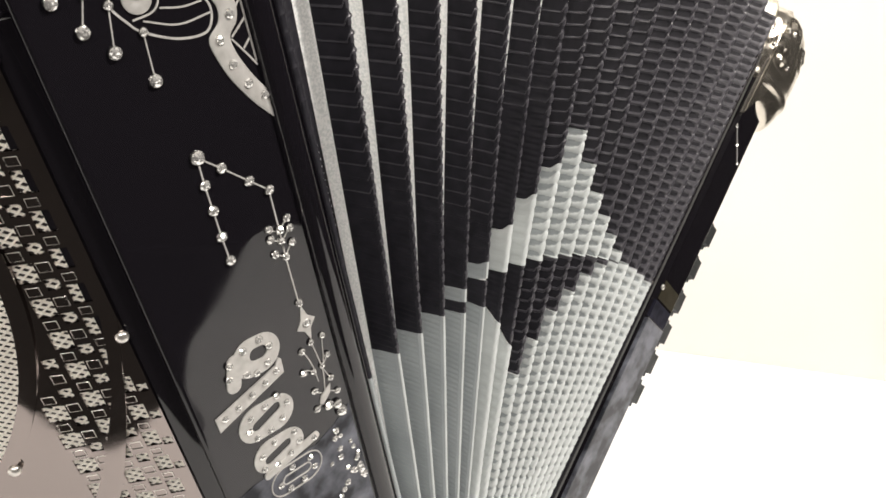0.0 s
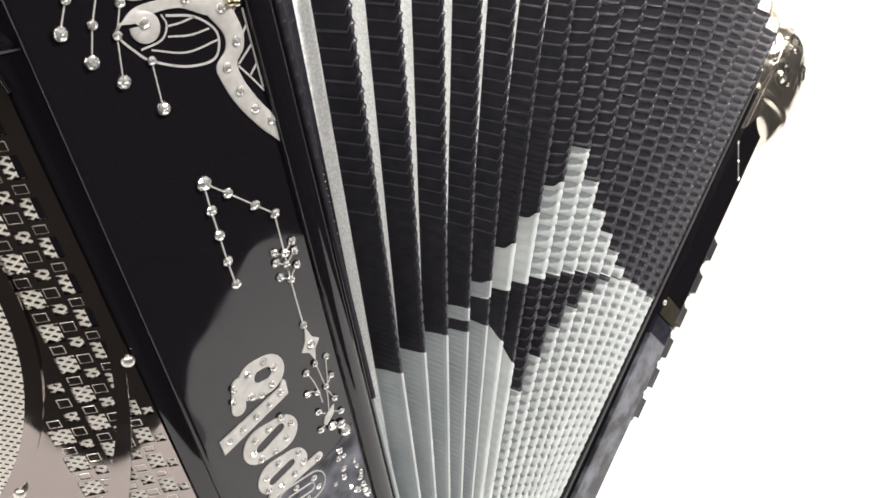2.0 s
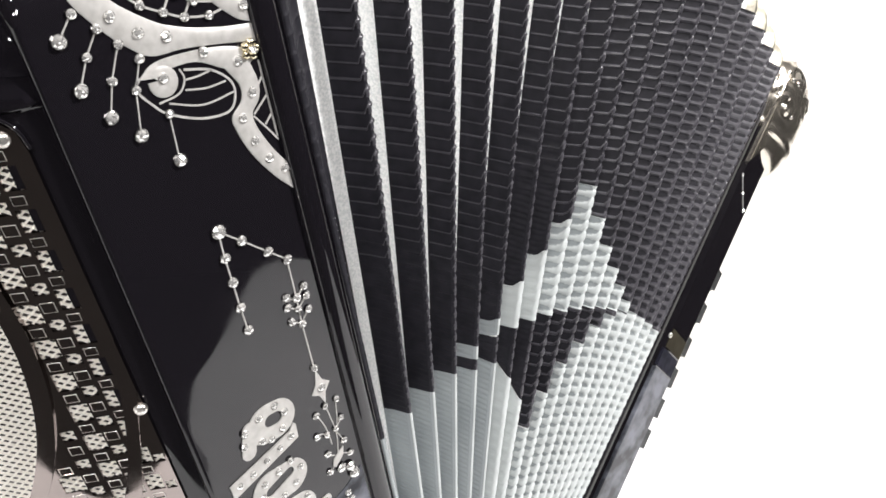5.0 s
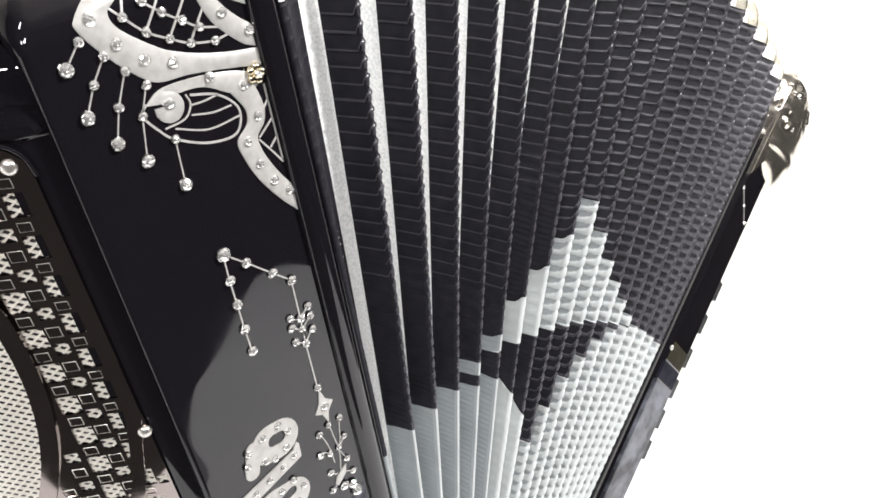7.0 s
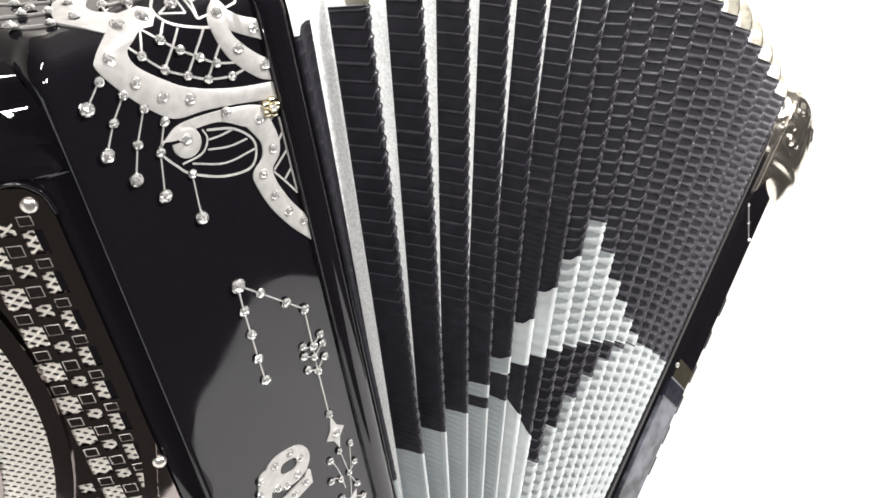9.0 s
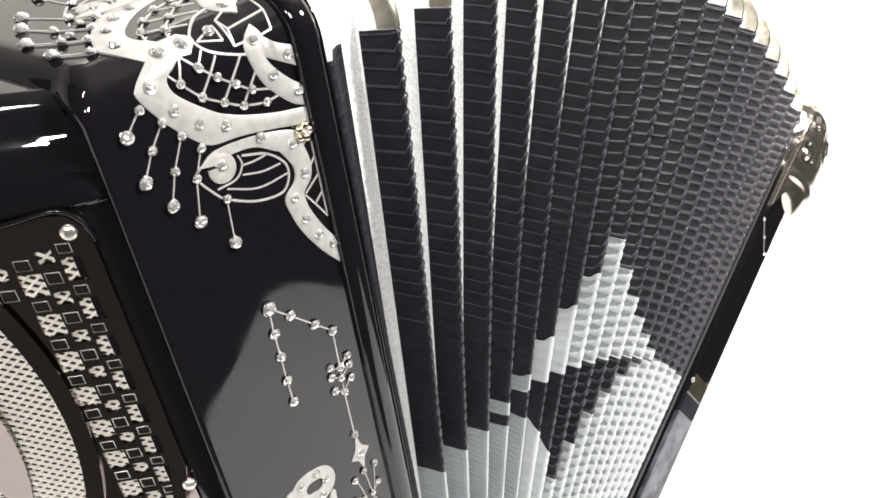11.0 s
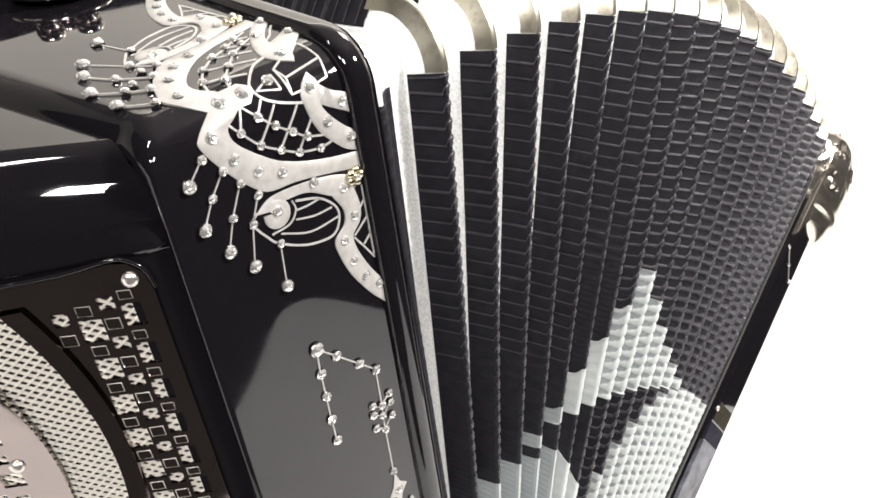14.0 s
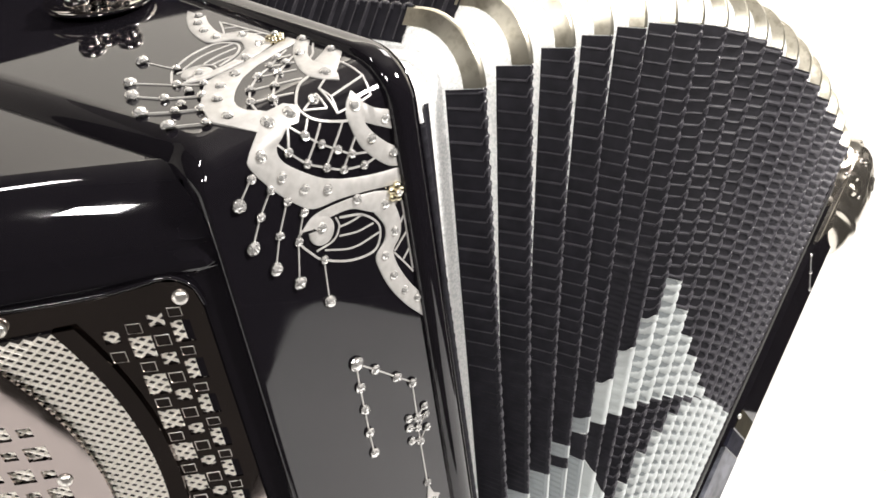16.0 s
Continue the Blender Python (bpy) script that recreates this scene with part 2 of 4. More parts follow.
# the slanting front that carries the grille
GS = 0.747  # how far it falls back for each metre to the left
VISOR = ((1, 0), (0.87, 0.03), (0.65, 0.145), (0.43, 0.31), (0.22, 0.50), (0.09, 0.65), (0, 0.79), (-0.065, 0.93), (-0.085, 1.0))
bm = bmesh.new()
rings = []
for i in range(29):
    t = -0.24 + 1.24 * (i / 28) ** 1.2
    x, y = 0.0730 + 0.167 * t, 0.0012 + GS * 0.167 * t
    # a visor slopes down over the top of the grille, wider towards the panel, and ends in a rounded lip
    reach = 0.046 + 0.010 * (1 - soft(t / 0.55))
    inward = Vector((-0.5985, 0.8012, 0))
    top = 0.5935 + SLOPE * (y + reach * inward.y - 0.015)
    fall = top - 0.5655
    ring = [Vector((-x, y, FOOT)), Vector((-x, y, 0.40)), Vector((-x, y, 0.5630)), Vector((-x, y, 0.5640)) + 0.0005 * inward, Vector((-x, y, 0.5640)) - 0.0030 * inward]
    ring += [Vector((-x, y, top - fall * float(d))) + reach * float(e) * inward for e, d in reversed(spline(VISOR, 3))]
    ring.append(Vector((-x, y, top)) + (reach + 0.0008) * inward + Vector((0, 0, SLOPE * 0.0008 * inward.y)))
    # the flat top runs back along the side of the body
    ring.append(Vector((-x, DEEP, 0.5935 + SLOPE * (DEEP - 0.015))))
    ring.append(Vector((-x, DEEP, FOOT)))
    rings.append([Vector((p.x, max(p.y, 0.003) if p.x > -0.0724 else p.y, p.z)) for p in ring])
skin(bm, rings)
bmesh.ops.recalc_face_normals(bm, faces=bm.faces)
part("grille_front", bm, LACQUER, treble, "glossy black slanting front with a thick rounded top edge", smooth=40)

# black block added behind the top, shaped for the dark reflection in it
bm = bmesh.new()
plan = [(-0.078, 0.676), (0.027, 0.665), (0.20, 0.640), (0.20, 0.48), (-0.078, 0.58)]
prism(bm, [(-a, 0.2125, z) for a, z in plan], [(-a, 0.245, z) for a, z in plan])
bmesh.ops.recalc_face_normals(bm, faces=bm.faces)
bmesh.ops.bevel(bm, geom=list(bm.edges), offset=0.002, segments=2, affect="EDGES")
part("reflection_block", bm, LACQUER, treble, "glossy black block added for the dark reflection in the top", smooth=50)


def disc_ring(bm, prof, n=20, m=Matrix()):
    """A turned solid from (radius, height) pairs."""
    rings = [[m @ Vector((r * math.cos(2 * math.pi * i / n), r * math.sin(2 * math.pi * i / n), h)) for i in range(n)] for r, h in prof]
    skin(bm, rings)


# ---------------------------------------------------------------- stones and inlay
def stone_mesh(seed, facets=9):
    """A cut stone of radius 1 in a thin setting, its base at z 0."""
    bm = bmesh.new()
    k = facets
    rng = random.Random(seed)

    def ring(r, z, turn, loose):
        return [bm.verts.new((r * math.cos(2 * math.pi * (i + turn) / k), r * math.sin(2 * math.pi * (i + turn) / k), z + rng.uniform(-loose, loose))) for i in range(k)]

    base, mid, top = ring(0.98, 0.10, 0.0, 0.0), ring(0.74, 0.50, 0.5, 0.10), ring(0.36, 0.74, 0.0, 0.09)
    for i in range(k):
        j = (i + 1) % k
        bm.faces.new((base[i], base[j], mid[i]))
        bm.faces.new((base[j], mid[j], mid[i]))
        bm.faces.new((mid[i], top[j], top[i]))
        bm.faces.new((mid[i], mid[j], top[j]))
    tip = bm.verts.new((0, 0, 0.74))
    for i in range(k):
        bm.faces.new((top[i], top[(i + 1) % k], tip))
    lo = [bm.verts.new((1.06 * math.cos(2 * math.pi * i / 12), 1.06 * math.sin(2 * math.pi * i / 12), -0.05)) for i in range(12)]
    hi = [bm.verts.new((1.01 * math.cos(2 * math.pi * i / 12), 1.01 * math.sin(2 * math.pi * i / 12), 0.16)) for i in range(12)]
    inn = [bm.verts.new((0.86 * math.cos(2 * math.pi * i / 12), 0.86 * math.sin(2 * math.pi * i / 12), 0.14)) for i in range(12)]
    for i in range(12):
        j = (i + 1) % 12
        for q in ((lo[i], lo[j], hi[j], hi[i]), (hi[i], hi[j], inn[j], inn[i])):
            bm.faces.new(q).material_index = 1
    bm.normal_update()
    me = bpy.data.meshes.new("rhinestone")
    bm.to_mesh(me)
    bm.free()
    me.materials.append(STONE)
    me.materials.append(BEZEL)
    return me


STONE_ME = [stone_mesh(i) for i in range(4)]
stone_rng = random.Random(4)


def stone(p, n, r, parent):
    """A stone of radius r at p on a surface with the normal n, each turned and tipped a little its own way."""
    ob = new("rhinestone", stone_rng.choice(STONE_ME))
    ob.parent = parent
    tip = Euler((stone_rng.uniform(-0.22, 0.22), stone_rng.uniform(-0.22, 0.22), stone_rng.uniform(0, 6.3))).to_matrix().to_4x4()
    ob.matrix_basis = Matrix.Translation(p) @ n.to_track_quat("Z", "Y").to_matrix().to_4x4() @ tip @ Matrix.Diagonal((r, r, r, 1))
    return ob


def gem(a, q, r=0.0021, lift=0.0004):
    p, n = face_at(a, q, lift)
    return stone(p, n, r, treble)


def turned(a, q, flip):
    """Carries a place of the front's ornament over to the top, where it is a little larger."""
    if flip > 0:
        return a, q
    far = float(np.interp(-q, (-0.002, 0.0, 0.0033, 0.006, 0.0149, 0.0254, 0.0368, 0.06, 0.1), (0.0018, 0.004, 0.0085, 0.0123, 0.0239, 0.0350, 0.0457, 0.068, 0.108)))
    return a + 0.0005 + 0.1 * max(-q - 0.01, 0.0), far


def shape(outer, inner, flip=1, lift=0.0, thick=0.0005, step=6):
    """An inlaid piece between two smooth curves of as many points."""
    co, ci = spline(outer, step), spline(inner, step)
    bm = bmesh.new()
    rings = []
    for o, i in zip(co, ci):
        d = (i - o) * 0.04
        rings.append([face_at(*turned(p[0], p[1], flip), h + lift)[0] for p, h in ((o, -0.0004), (o, thick * 0.6), (o + d, thick), (i - d, thick), (i, thick * 0.6), (i, -0.0004))])
    skin(bm, rings)
    bmesh.ops.recalc_face_normals(bm, faces=bm.faces)
    return part("inlay_band", bm, INLAY, treble, smooth=50)


def ribbon(name, pts, widths, thick=0.0005, step=5, material=None, flip=1, lift=0.0):
    """A flat inlaid band on the treble body along a curve of (a, q), with the widths along it."""
    c = spline([(*p, w) for p, w in zip(pts, widths)], step) if len(pts) > 2 else [np.array((*p, w)) for p, w in zip(pts, widths)]
    bm = bmesh.new()
    rings = []
    for i, p in enumerate(c):
        d = c[min(i + 1, len(c) - 1)][:2] - c[max(i - 1, 0)][:2]
        d = d / (np.linalg.norm(d) + 1e-9)
        s = np.array((-d[1], d[0])) * max(p[2], 0.0001) / 2
        row = []
        for off, h in ((s, -0.0004), (s, thick * 0.6), (s * 0.9, thick), (-s * 0.9, thick), (-s, thick * 0.6), (-s, -0.0004)):
            xy = p[:2] + off
            row.append(face_at(*turned(xy[0], xy[1], flip), h + lift)[0])
        rings.append(row)
    skin(bm, rings)
    bmesh.ops.recalc_face_normals(bm, faces=bm.faces)
    return part(name, bm, material or INLAY, treble, smooth=50)


def line(pts, flip=1, w=0.0007, step=5):
    if len(pts) == 2:
        (a0, q0), (a1, q1) = pts
        pts = [(a0 + (a1 - a0) * i / 6, q0 + (q1 - q0) * i / 6) for i in range(7)]
        step = 1
    return ribbon("inlaid_line", pts, [w] * len(pts), 0.0003, step, None, flip)


def rosette(a, q):
    """A small gilt flower: five domed petals round a bead, with a stone on it."""
    p, n = face_at(a, q, 0.0006)
    turn = n.to_track_quat("Z", "Y").to_matrix().to_4x4()
    bm = bmesh.new()
    for i in range(6):
        w = 2 * math.pi * i / 5
        at, r = ((0.0023 * math.cos(w), 0.0023 * math.sin(w), 0.0002), 0.0016) if i < 5 else ((0, 0, 0.0010), 0.0018)
        bmesh.ops.create_icosphere(bm, subdivisions=2, radius=r, matrix=Matrix.Translation(at))
    part("rosette", bm, GOLD, treble, "gilt flower with domed petals", smooth=60).matrix_basis = Matrix.Translation(p) @ turn
    gem(a, q, 0.0013, 0.0026)


def corner_ornament(flip):
    """The lace corner, once on the front (flip 1) and once mirrored on the top (flip -1)."""
    # broad scalloped band
    shape([(0.0480, 0.0020), (0.0546, -0.0043), (0.0557, -0.0082), (0.0505, -0.0169), (0.0440, -0.0246), (0.0376, -0.0295), (0.0270, -0.0307), (0.0150, -0.0330), (0.0, -0.0365)],
          [(0.0350, 0.0020), (0.0416, -0.0030), (0.0454, -0.0061), (0.0437, -0.0113), (0.0338, -0.0198), (0.0275, -0.0232), (0.0209, -0.0257), (0.0105, -0.0285), (0.0, -0.0304)], flip)
    # second band: curl, arch and tail
    shape([(0.0440, -0.0350), (0.0370, -0.0316), (0.0222, -0.0325), (0.0100, -0.0352), (0.0, -0.0400)],
          [(0.0395, -0.0360), (0.0330, -0.0350), (0.0234, -0.0361), (0.0143, -0.0414), (0.0062, -0.0440)], flip, 0.00006)
    shape([(0.0143, -0.0414), (0.0105, -0.0488), (0.0116, -0.0540), (0.0165, -0.0580), (0.0164, -0.0633), (0.0130, -0.0737), (0.0065, -0.0850), (0.0, -0.0934)],
          [(0.0053, -0.0390), (0.0031, -0.0495), (0.0045, -0.0555), (0.0085, -0.0595), (0.0083, -0.0645), (0.0062, -0.0705), (0.0033, -0.0766), (0.0, -0.0820)], flip, 0.0001)
    ribbon("inlay_band", [(0.0365 + 0.0026 * math.cos(w), -0.0380 + 0.0026 * math.sin(w)) for w in np.linspace(0.6, 6.6, 11)], [0.0049] * 11, flip=flip, lift=0.00014, step=3)
    if flip > 0:
        # horn with two prongs
        shape([(0.0116, 0.0016), (0.0158, -0.0020), (0.0174, -0.0072), (0.0140, -0.0177), (0.0057, -0.0268), (0.0003, -0.0298)],
              [(0.0113, 0.0010), (0.0093, -0.0033), (0.0109, -0.0095), (0.0082, -0.0145), (0.0035, -0.0195), (0.0003, -0.0220)])
        shape([(0.0100, -0.0030), (0.0060, -0.0064), (0.0003, -0.0090)], [(0.0115, -0.0095), (0.0065, -0.0125), (0.0003, -0.0159)], 1, 0.00005)
        # net of thin lines
        outer = [(0.0450, -0.0040), (0.0418, -0.0083), (0.0362, -0.0143), (0.0295, -0.0184), (0.0231, -0.0217), (0.0146, -0.0235), (0.006, -0.0225)]
        inner = [(0.0390, 0.0), (0.0345, -0.0056), (0.0295, -0.0103), (0.0238, -0.0144), (0.0186, -0.0179), (0.0100, -0.0205)]
        rungs = ((0.0418, -0.0083), (0.0385, -0.0005)), ((0.0362, -0.0143), (0.0275, -0.0040)), ((0.0295, -0.0184), (0.0195, -0.0065)), ((0.0231, -0.0217), (0.0150, -0.0120)), ((0.0345, -0.0056), (0.0310, -0.0010))
        stones = ((0.0132, -0.0033), (0.0024, -0.0116), (0.0098, -0.0158), (0.0014, -0.0240))
    else:
        shape([(0.0126, 0.0065), (0.0163, 0.0092), (0.0192, 0.0142), (0.0169, 0.0222), (0.0119, 0.0309), (0.0073, 0.0367), (0.0003, 0.0430)],
              [(0.0124, 0.0066), (0.0108, 0.0094), (0.0102, 0.0140), (0.0107, 0.0210), (0.0089, 0.0264), (0.0043, 0.0323), (0.0003, 0.0360)])
        shape([(0.0108, 0.0100), (0.0067, 0.0133), (0.0003, 0.0190)], [(0.0110, 0.0212), (0.0047, 0.0243), (0.0003, 0.0270)], 1, 0.00005)
        line([(0.0102, 0.0242), (0.0065, 0.0270), (0.0034, 0.0309), (0.0008, 0.0337)])
        outer = [(0.0100, 0.0372), (0.0163, 0.0342), (0.0220, 0.0306), (0.0296, 0.0272), (0.0369, 0.0212), (0.0420, 0.0138), (0.0435, 0.0086)]
        inner = [(0.0118, 0.0308), (0.0172, 0.0282), (0.0237, 0.0238), (0.0305, 0.0170), (0.0359, 0.0106), (0.0372, 0.0065)]
        rungs = ((0.0220, 0.0306), (0.0150, 0.0265)), ((0.0296, 0.0272), (0.0183, 0.0212)), ((0.0369, 0.0212), (0.0214, 0.0144)), ((0.0420, 0.0138), (0.0288, 0.0095)), ((0.0163, 0.0342), (0.0118, 0.0322))
        stones = ((0.0141, 0.0118), (0.0098, 0.0302), (0.0012, 0.0392), (0.0014, 0.0235))
    line(outer)
    line(inner)
    for p in rungs:
        line(p)
    for a, q in outer[1:-1] + inner[1:-1]:
        gem(a, q, 0.0016)
    for a, q in stones:
        gem(a, q, 0.0019)
    # fan of lines under the curl
    line([(0.0434, -0.0346), (0.0458, -0.0376), (0.0420, -0.0440), (0.0380, -0.0484), (0.0277, -0.0540), (0.0175, -0.0557), (0.0134, -0.0520), (0.0132, -0.0463), (0.0192, -0.0402), (0.0286, -0.0369)], flip, 0.0008)
    line([(0.0400, -0.0441), (0.0326, -0.0435), (0.0293, -0.0398), (0.0300, -0.0362)], flip, 0.0006)
    line([(0.0294, -0.0401), (0.0245, -0.0405), (0.0192, -0.0402)], flip, 0.0006)
    line([(0.0301, -0.0432), (0.0225, -0.0452), (0.0152, -0.0454)], flip, 0.0006)
    line([(0.0368, -0.0453), (0.0254, -0.0500), (0.0129, -0.0499)], flip, 0.0006)
    # lattice between the tail and the rim
    line([(0.0008, -0.0430), (0.0008, -0.0715)], flip)
    line([(0.0036, -0.0514), (0.0008, -0.0485)], flip)
    line([(0.0079, -0.0603), (0.0008, -0.0555)], flip)
    line([(0.0045, -0.0655), (0.0008, -0.0625)], flip)
    line([(0.0083, -0.0608), (0.0045, -0.0666), (0.0008, -0.0728)], flip)
    # stones on the bands
    for a, q in ((0.0511, -0.0060), (0.0462, -0.0149), (0.0395, -0.0217), (0.0310, -0.0254), (0.0203, -0.0338), (0.0090, -0.0405), (0.0066, -0.0525), (0.0128, -0.0596), (0.0106, -0.0692), (0.0068, -0.0776), (0.0014, -0.0842), (0.0363, -0.0368)):
        gem(*turned(a, q, flip), 0.0019)
    rosette(*turned(0.0034, -0.0383, flip))
    # drops, hanging down the front and lying along the top
    chains = (((0.0564, -0.0111), (0.0624, -0.0172)), ((0.0510, -0.0170), (0.0566, -0.0236), (0.0617, -0.0319)), ((0.0464, -0.0229), (0.0519, -0.0324), (0.0560, -0.0424)),
              ((0.0415, -0.0290), (0.0458, -0.0375), (0.0490, -0.0512)), ((0.0380, -0.0483), (0.0395, -0.0640)))
    if flip < 0:
        chains = (((0.0580, 0.0140), (0.0661, 0.0215)), ((0.0537, 0.0235), (0.0595, 0.0285), (0.0667, 0.0363)), ((0.0484, 0.0310), (0.0566, 0.0394), (0.0619, 0.0498)), ((0.0432, 0.0376), (0.0487, 0.0449), (0.0572, 0.0594)), ((0.0419, 0.0560), (0.0455, 0.0719)), ((0.0490, 0.0374),), ((0.0556, 0.0313),))
    for chain in chains:
        for p, q in zip(chain, chain[1:]):
            line((p, q), 1, 0.00045)
        for i, (a, q) in enumerate(chain):
            gem(a, q, 0.0023 if i == len(chain) - 1 and len(chain) > 1 else 0.0016)


# the band is widest where it turns over the edge
shape([(0.0497, 0.0066), (0.0479, 0.0033), (0.0490, -0.0004)], [(0.0345, 0.0072), (0.0312, 0.0036), (0.0345, -0.0010)], 1, 0.00003)
corner_ornament(1)
corner_ornament(-1)
gem(0.0437, 0.0031, 0.0022)
gem(0.0353, 0.0032, 0.0022)
# field on the edge: triangle and open box in line
for p, q in (((0.0230, 0.0056), (0.0306, 0.0020)), ((0.0306, 0.0020), (0.0228, -0.0005)), ((0.0228, -0.0005), (0.0230, 0.0056)),
             ((0.0057, 0.0141), (0.0039, 0.0047)), ((0.0039, 0.0047), (0.0053, -0.0023)), ((0.0053, -0.0023), (0.0094, -0.0029)), ((0.0057, 0.0141), (0.0100, 0.0118)), ((0.0208, 0.0069), (0.0160, 0.0095)),
             ((0.0208, 0.0069), (0.0201, -0.0034)), ((0.0208, 0.0069), (0.0191, 0.0025)), ((0.0191, 0.0025), (0.0039, 0.0047)), ((0.0191, 0.0025), (0.0201, -0.0034)), ((0.0201, -0.0034), (0.0164, -0.0032))):
    line((p, q), 1, 0.0007)
gem(0.0254, 0.0039, 0.0019)
line([(0.0190, 0.0140), (0.0245, 0.0120), (0.0290, 0.0080), (0.0317, 0.0039), (0.0304, -0.0006), (0.0265, -0.0036), (0.0206, -0.0060), (0.0175, -0.0069)], 1, 0.0009)


def qb(b):
    """q for a height b along the flat front."""
    return b - 0.5961


# hanging garland
garland = [(0.0347, 0.5017), (0.0271, 0.4938), (0.0179, 0.4839), (0.0108, 0.4763), (0.0113, 0.4580), (0.0120, 0.4453), (0.0122, 0.4212)]
tail = [(0.0347, 0.5017), (0.0353, 0.4908), (0.0354, 0.4801), (0.0356, 0.4687), (0.0354, 0.4579)]
for chain in (garland, tail):
    for p, q in zip(chain, chain[1:]):
        line(((p[0], qb(p[1])), (q[0], qb(q[1]))), 1, 0.0006)
    for i, (a, b) in enumerate(chain):
        gem(a, qb(b), 0.0028 if i == 0 else 0.0021 if b > 0.456 else 0.0019)
for a, b in ((0.0068, 0.4611), (0.0159, 0.4606), (0.0067, 0.4564), (0.0165, 0.4561), (0.0120, 0.4529), (0.0073, 0.4498), (0.0164, 0.4489)):
    gem(a, qb(b), 0.0018)
    line(((a, qb(b)), (0.0116, qb(b - 0.004))), 1, 0.0005)
# diamond plate
bm = bmesh.new()
ring = [(0.0120, 0.4198), (0.0100, 0.4130), (0.0066, 0.4097), (0.0100, 0.4060), (0.0114, 0.4001), (0.0134, 0.4060), (0.0168, 0.4085), (0.0138, 0.4125)]
prism(bm, [face_at(a, qb(b), -0.0003)[0] for a, b in ring], [face_at(a, qb(b), 0.0005)[0] for a, b in ring])
bmesh.ops.recalc_face_normals(bm, faces=bm.faces)
part("diamond_plate", bm, INLAY, treble)
gem(0.0115, qb(0.4097), 0.0021)
# sprig below the diamond: a stem with three pairs of twigs, each ending in a stone
line([(0.0118, qb(0.3990)), (0.0108, qb(0.3900)), (0.0100, qb(0.3800)), (0.0118, qb(0.3690))], 1, 0.00042)
for twig in (((0.0056, 0.3981), (0.0068, 0.3930), (0.0076, 0.3880), (0.0085, 0.3845)), ((0.0178, 0.3973), (0.0158, 0.3925), (0.0143, 0.3850), (0.0138, 0.3760)),
             ((0.0059, 0.3868), (0.0070, 0.3848), (0.0085, 0.3838)), ((0.0201, 0.3862), (0.0176, 0.3858), (0.0151, 0.3832)), ((0.0073, 0.3734), (0.0085, 0.3770), (0.0094, 0.3800)),
             ((0.0173, 0.3726), (0.0155, 0.3700), (0.0140, 0.3690)), ((0.0056, 0.3636), (0.0078, 0.3650), (0.0100, 0.3672)), ((0.0187, 0.3621), (0.0165, 0.3625), (0.0145, 0.3650))):
    line([(a, qb(b)) for a, b in twig], 1, 0.0004)
    gem(twig[0][0], qb(twig[0][1]), 0.0017)
for a, b in ((0.0122, 0.3988), (0.0151, 0.3832), (0.0099, 0.3830)):
    gem(a, qb(b), 0.0016)
bm = bmesh.new()
ring = [(0.0085, 0.3705), (0.0098, 0.3660), (0.0150, 0.3622), (0.0164, 0.3640), (0.0150, 0.3672), (0.0118, 0.3690)]
prism(bm, [face_at(a, qb(b), -0.0003)[0] for a, b in ring], [face_at(a, qb(b), 0.0006)[0] for a, b in ring])
bmesh.ops.recalc_face_normals(bm, faces=bm.faces)
part("inlaid_leaf", bm, INLAY, treble)
for a, b, r in ((0.0066, 0.3512, 0.0029), (0.0125, 0.3598, 0.0024), (0.0078, 0.3568, 0.0024)):
    gem(a, qb(b), r, 0.0008)


def plate(name, rings, material=None, thick=0.0008):
    """A flat plate on the panel from one outer ring and holes, given as rings of (a, b)."""
    bm = bmesh.new()
    edges = []
    for ring in rings:
        vs = [bm.verts.new((*p, 0)) for p in ring]
        edges += [bm.edges.new((vs[i], vs[(i + 1) % len(vs)])) for i in range(len(vs))]
    bmesh.ops.triangle_fill(bm, use_beauty=True, use_dissolve=False, edges=edges)
    bmesh.ops.recalc_face_normals(bm, faces=bm.faces)
    ex = bmesh.ops.extrude_face_region(bm, geom=list(bm.faces))
    for v in ex["geom"]:
        if isinstance(v, bmesh.types.BMVert):
            v.co.z = thick
    for v in bm.verts:
        v.co = face_at(v.co.x, qb(v.co.y), v.co.z - 0.0002)[0]
    bmesh.ops.recalc_face_normals(bm, faces=bm.faces)
    return part(name, bm, material or INLAY, treble)


def stadium(c, u, long, wide, n=12):
    """A ring of points: a bar with round ends, its long axis along u."""
    c, u = np.array(c), np.array(u) / np.linalg.norm(u)
    v = np.array((-u[1], u[0]))
    r, h = wide / 2, max(long - wide, 0) / 2
    out = []
    for s in (1, -1):
        for i in range(n + 1):
            w = math.pi * (i / n - 0.5)
            out.append(c + s * (u * (h + r * math.cos(w)) + v * r * math.sin(w)))
    return out


AX = (0.98, 0.2)
# maker's plates as plain shapes: a ring, a bar and slotted rings, set with stones
plate("name_plate", [stadium((0.0383, 0.4112), AX, 0.0235, 0.0185), stadium((0.0372, 0.4118), AX, 0.0088, 0.0062)])
plate("name_plate", [stadium((0.0502, 0.4098), (0.30, -0.95), 0.0175, 0.0066)], None, 0.0009)
plate("name_plate", [[(0.0644, 0.3884), (0.0644, 0.3956), (0.0320, 0.4002), (0.0296, 0.4034), (0.0284, 0.4018), (0.0290, 0.3946)]], None, 0.0010)
plate("name_plate", [stadium((0.0433, 0.3783), AX, 0.0285, 0.0180), stadium((0.0433, 0.3793), (0.97, -0.22), 0.0160, 0.0050)])
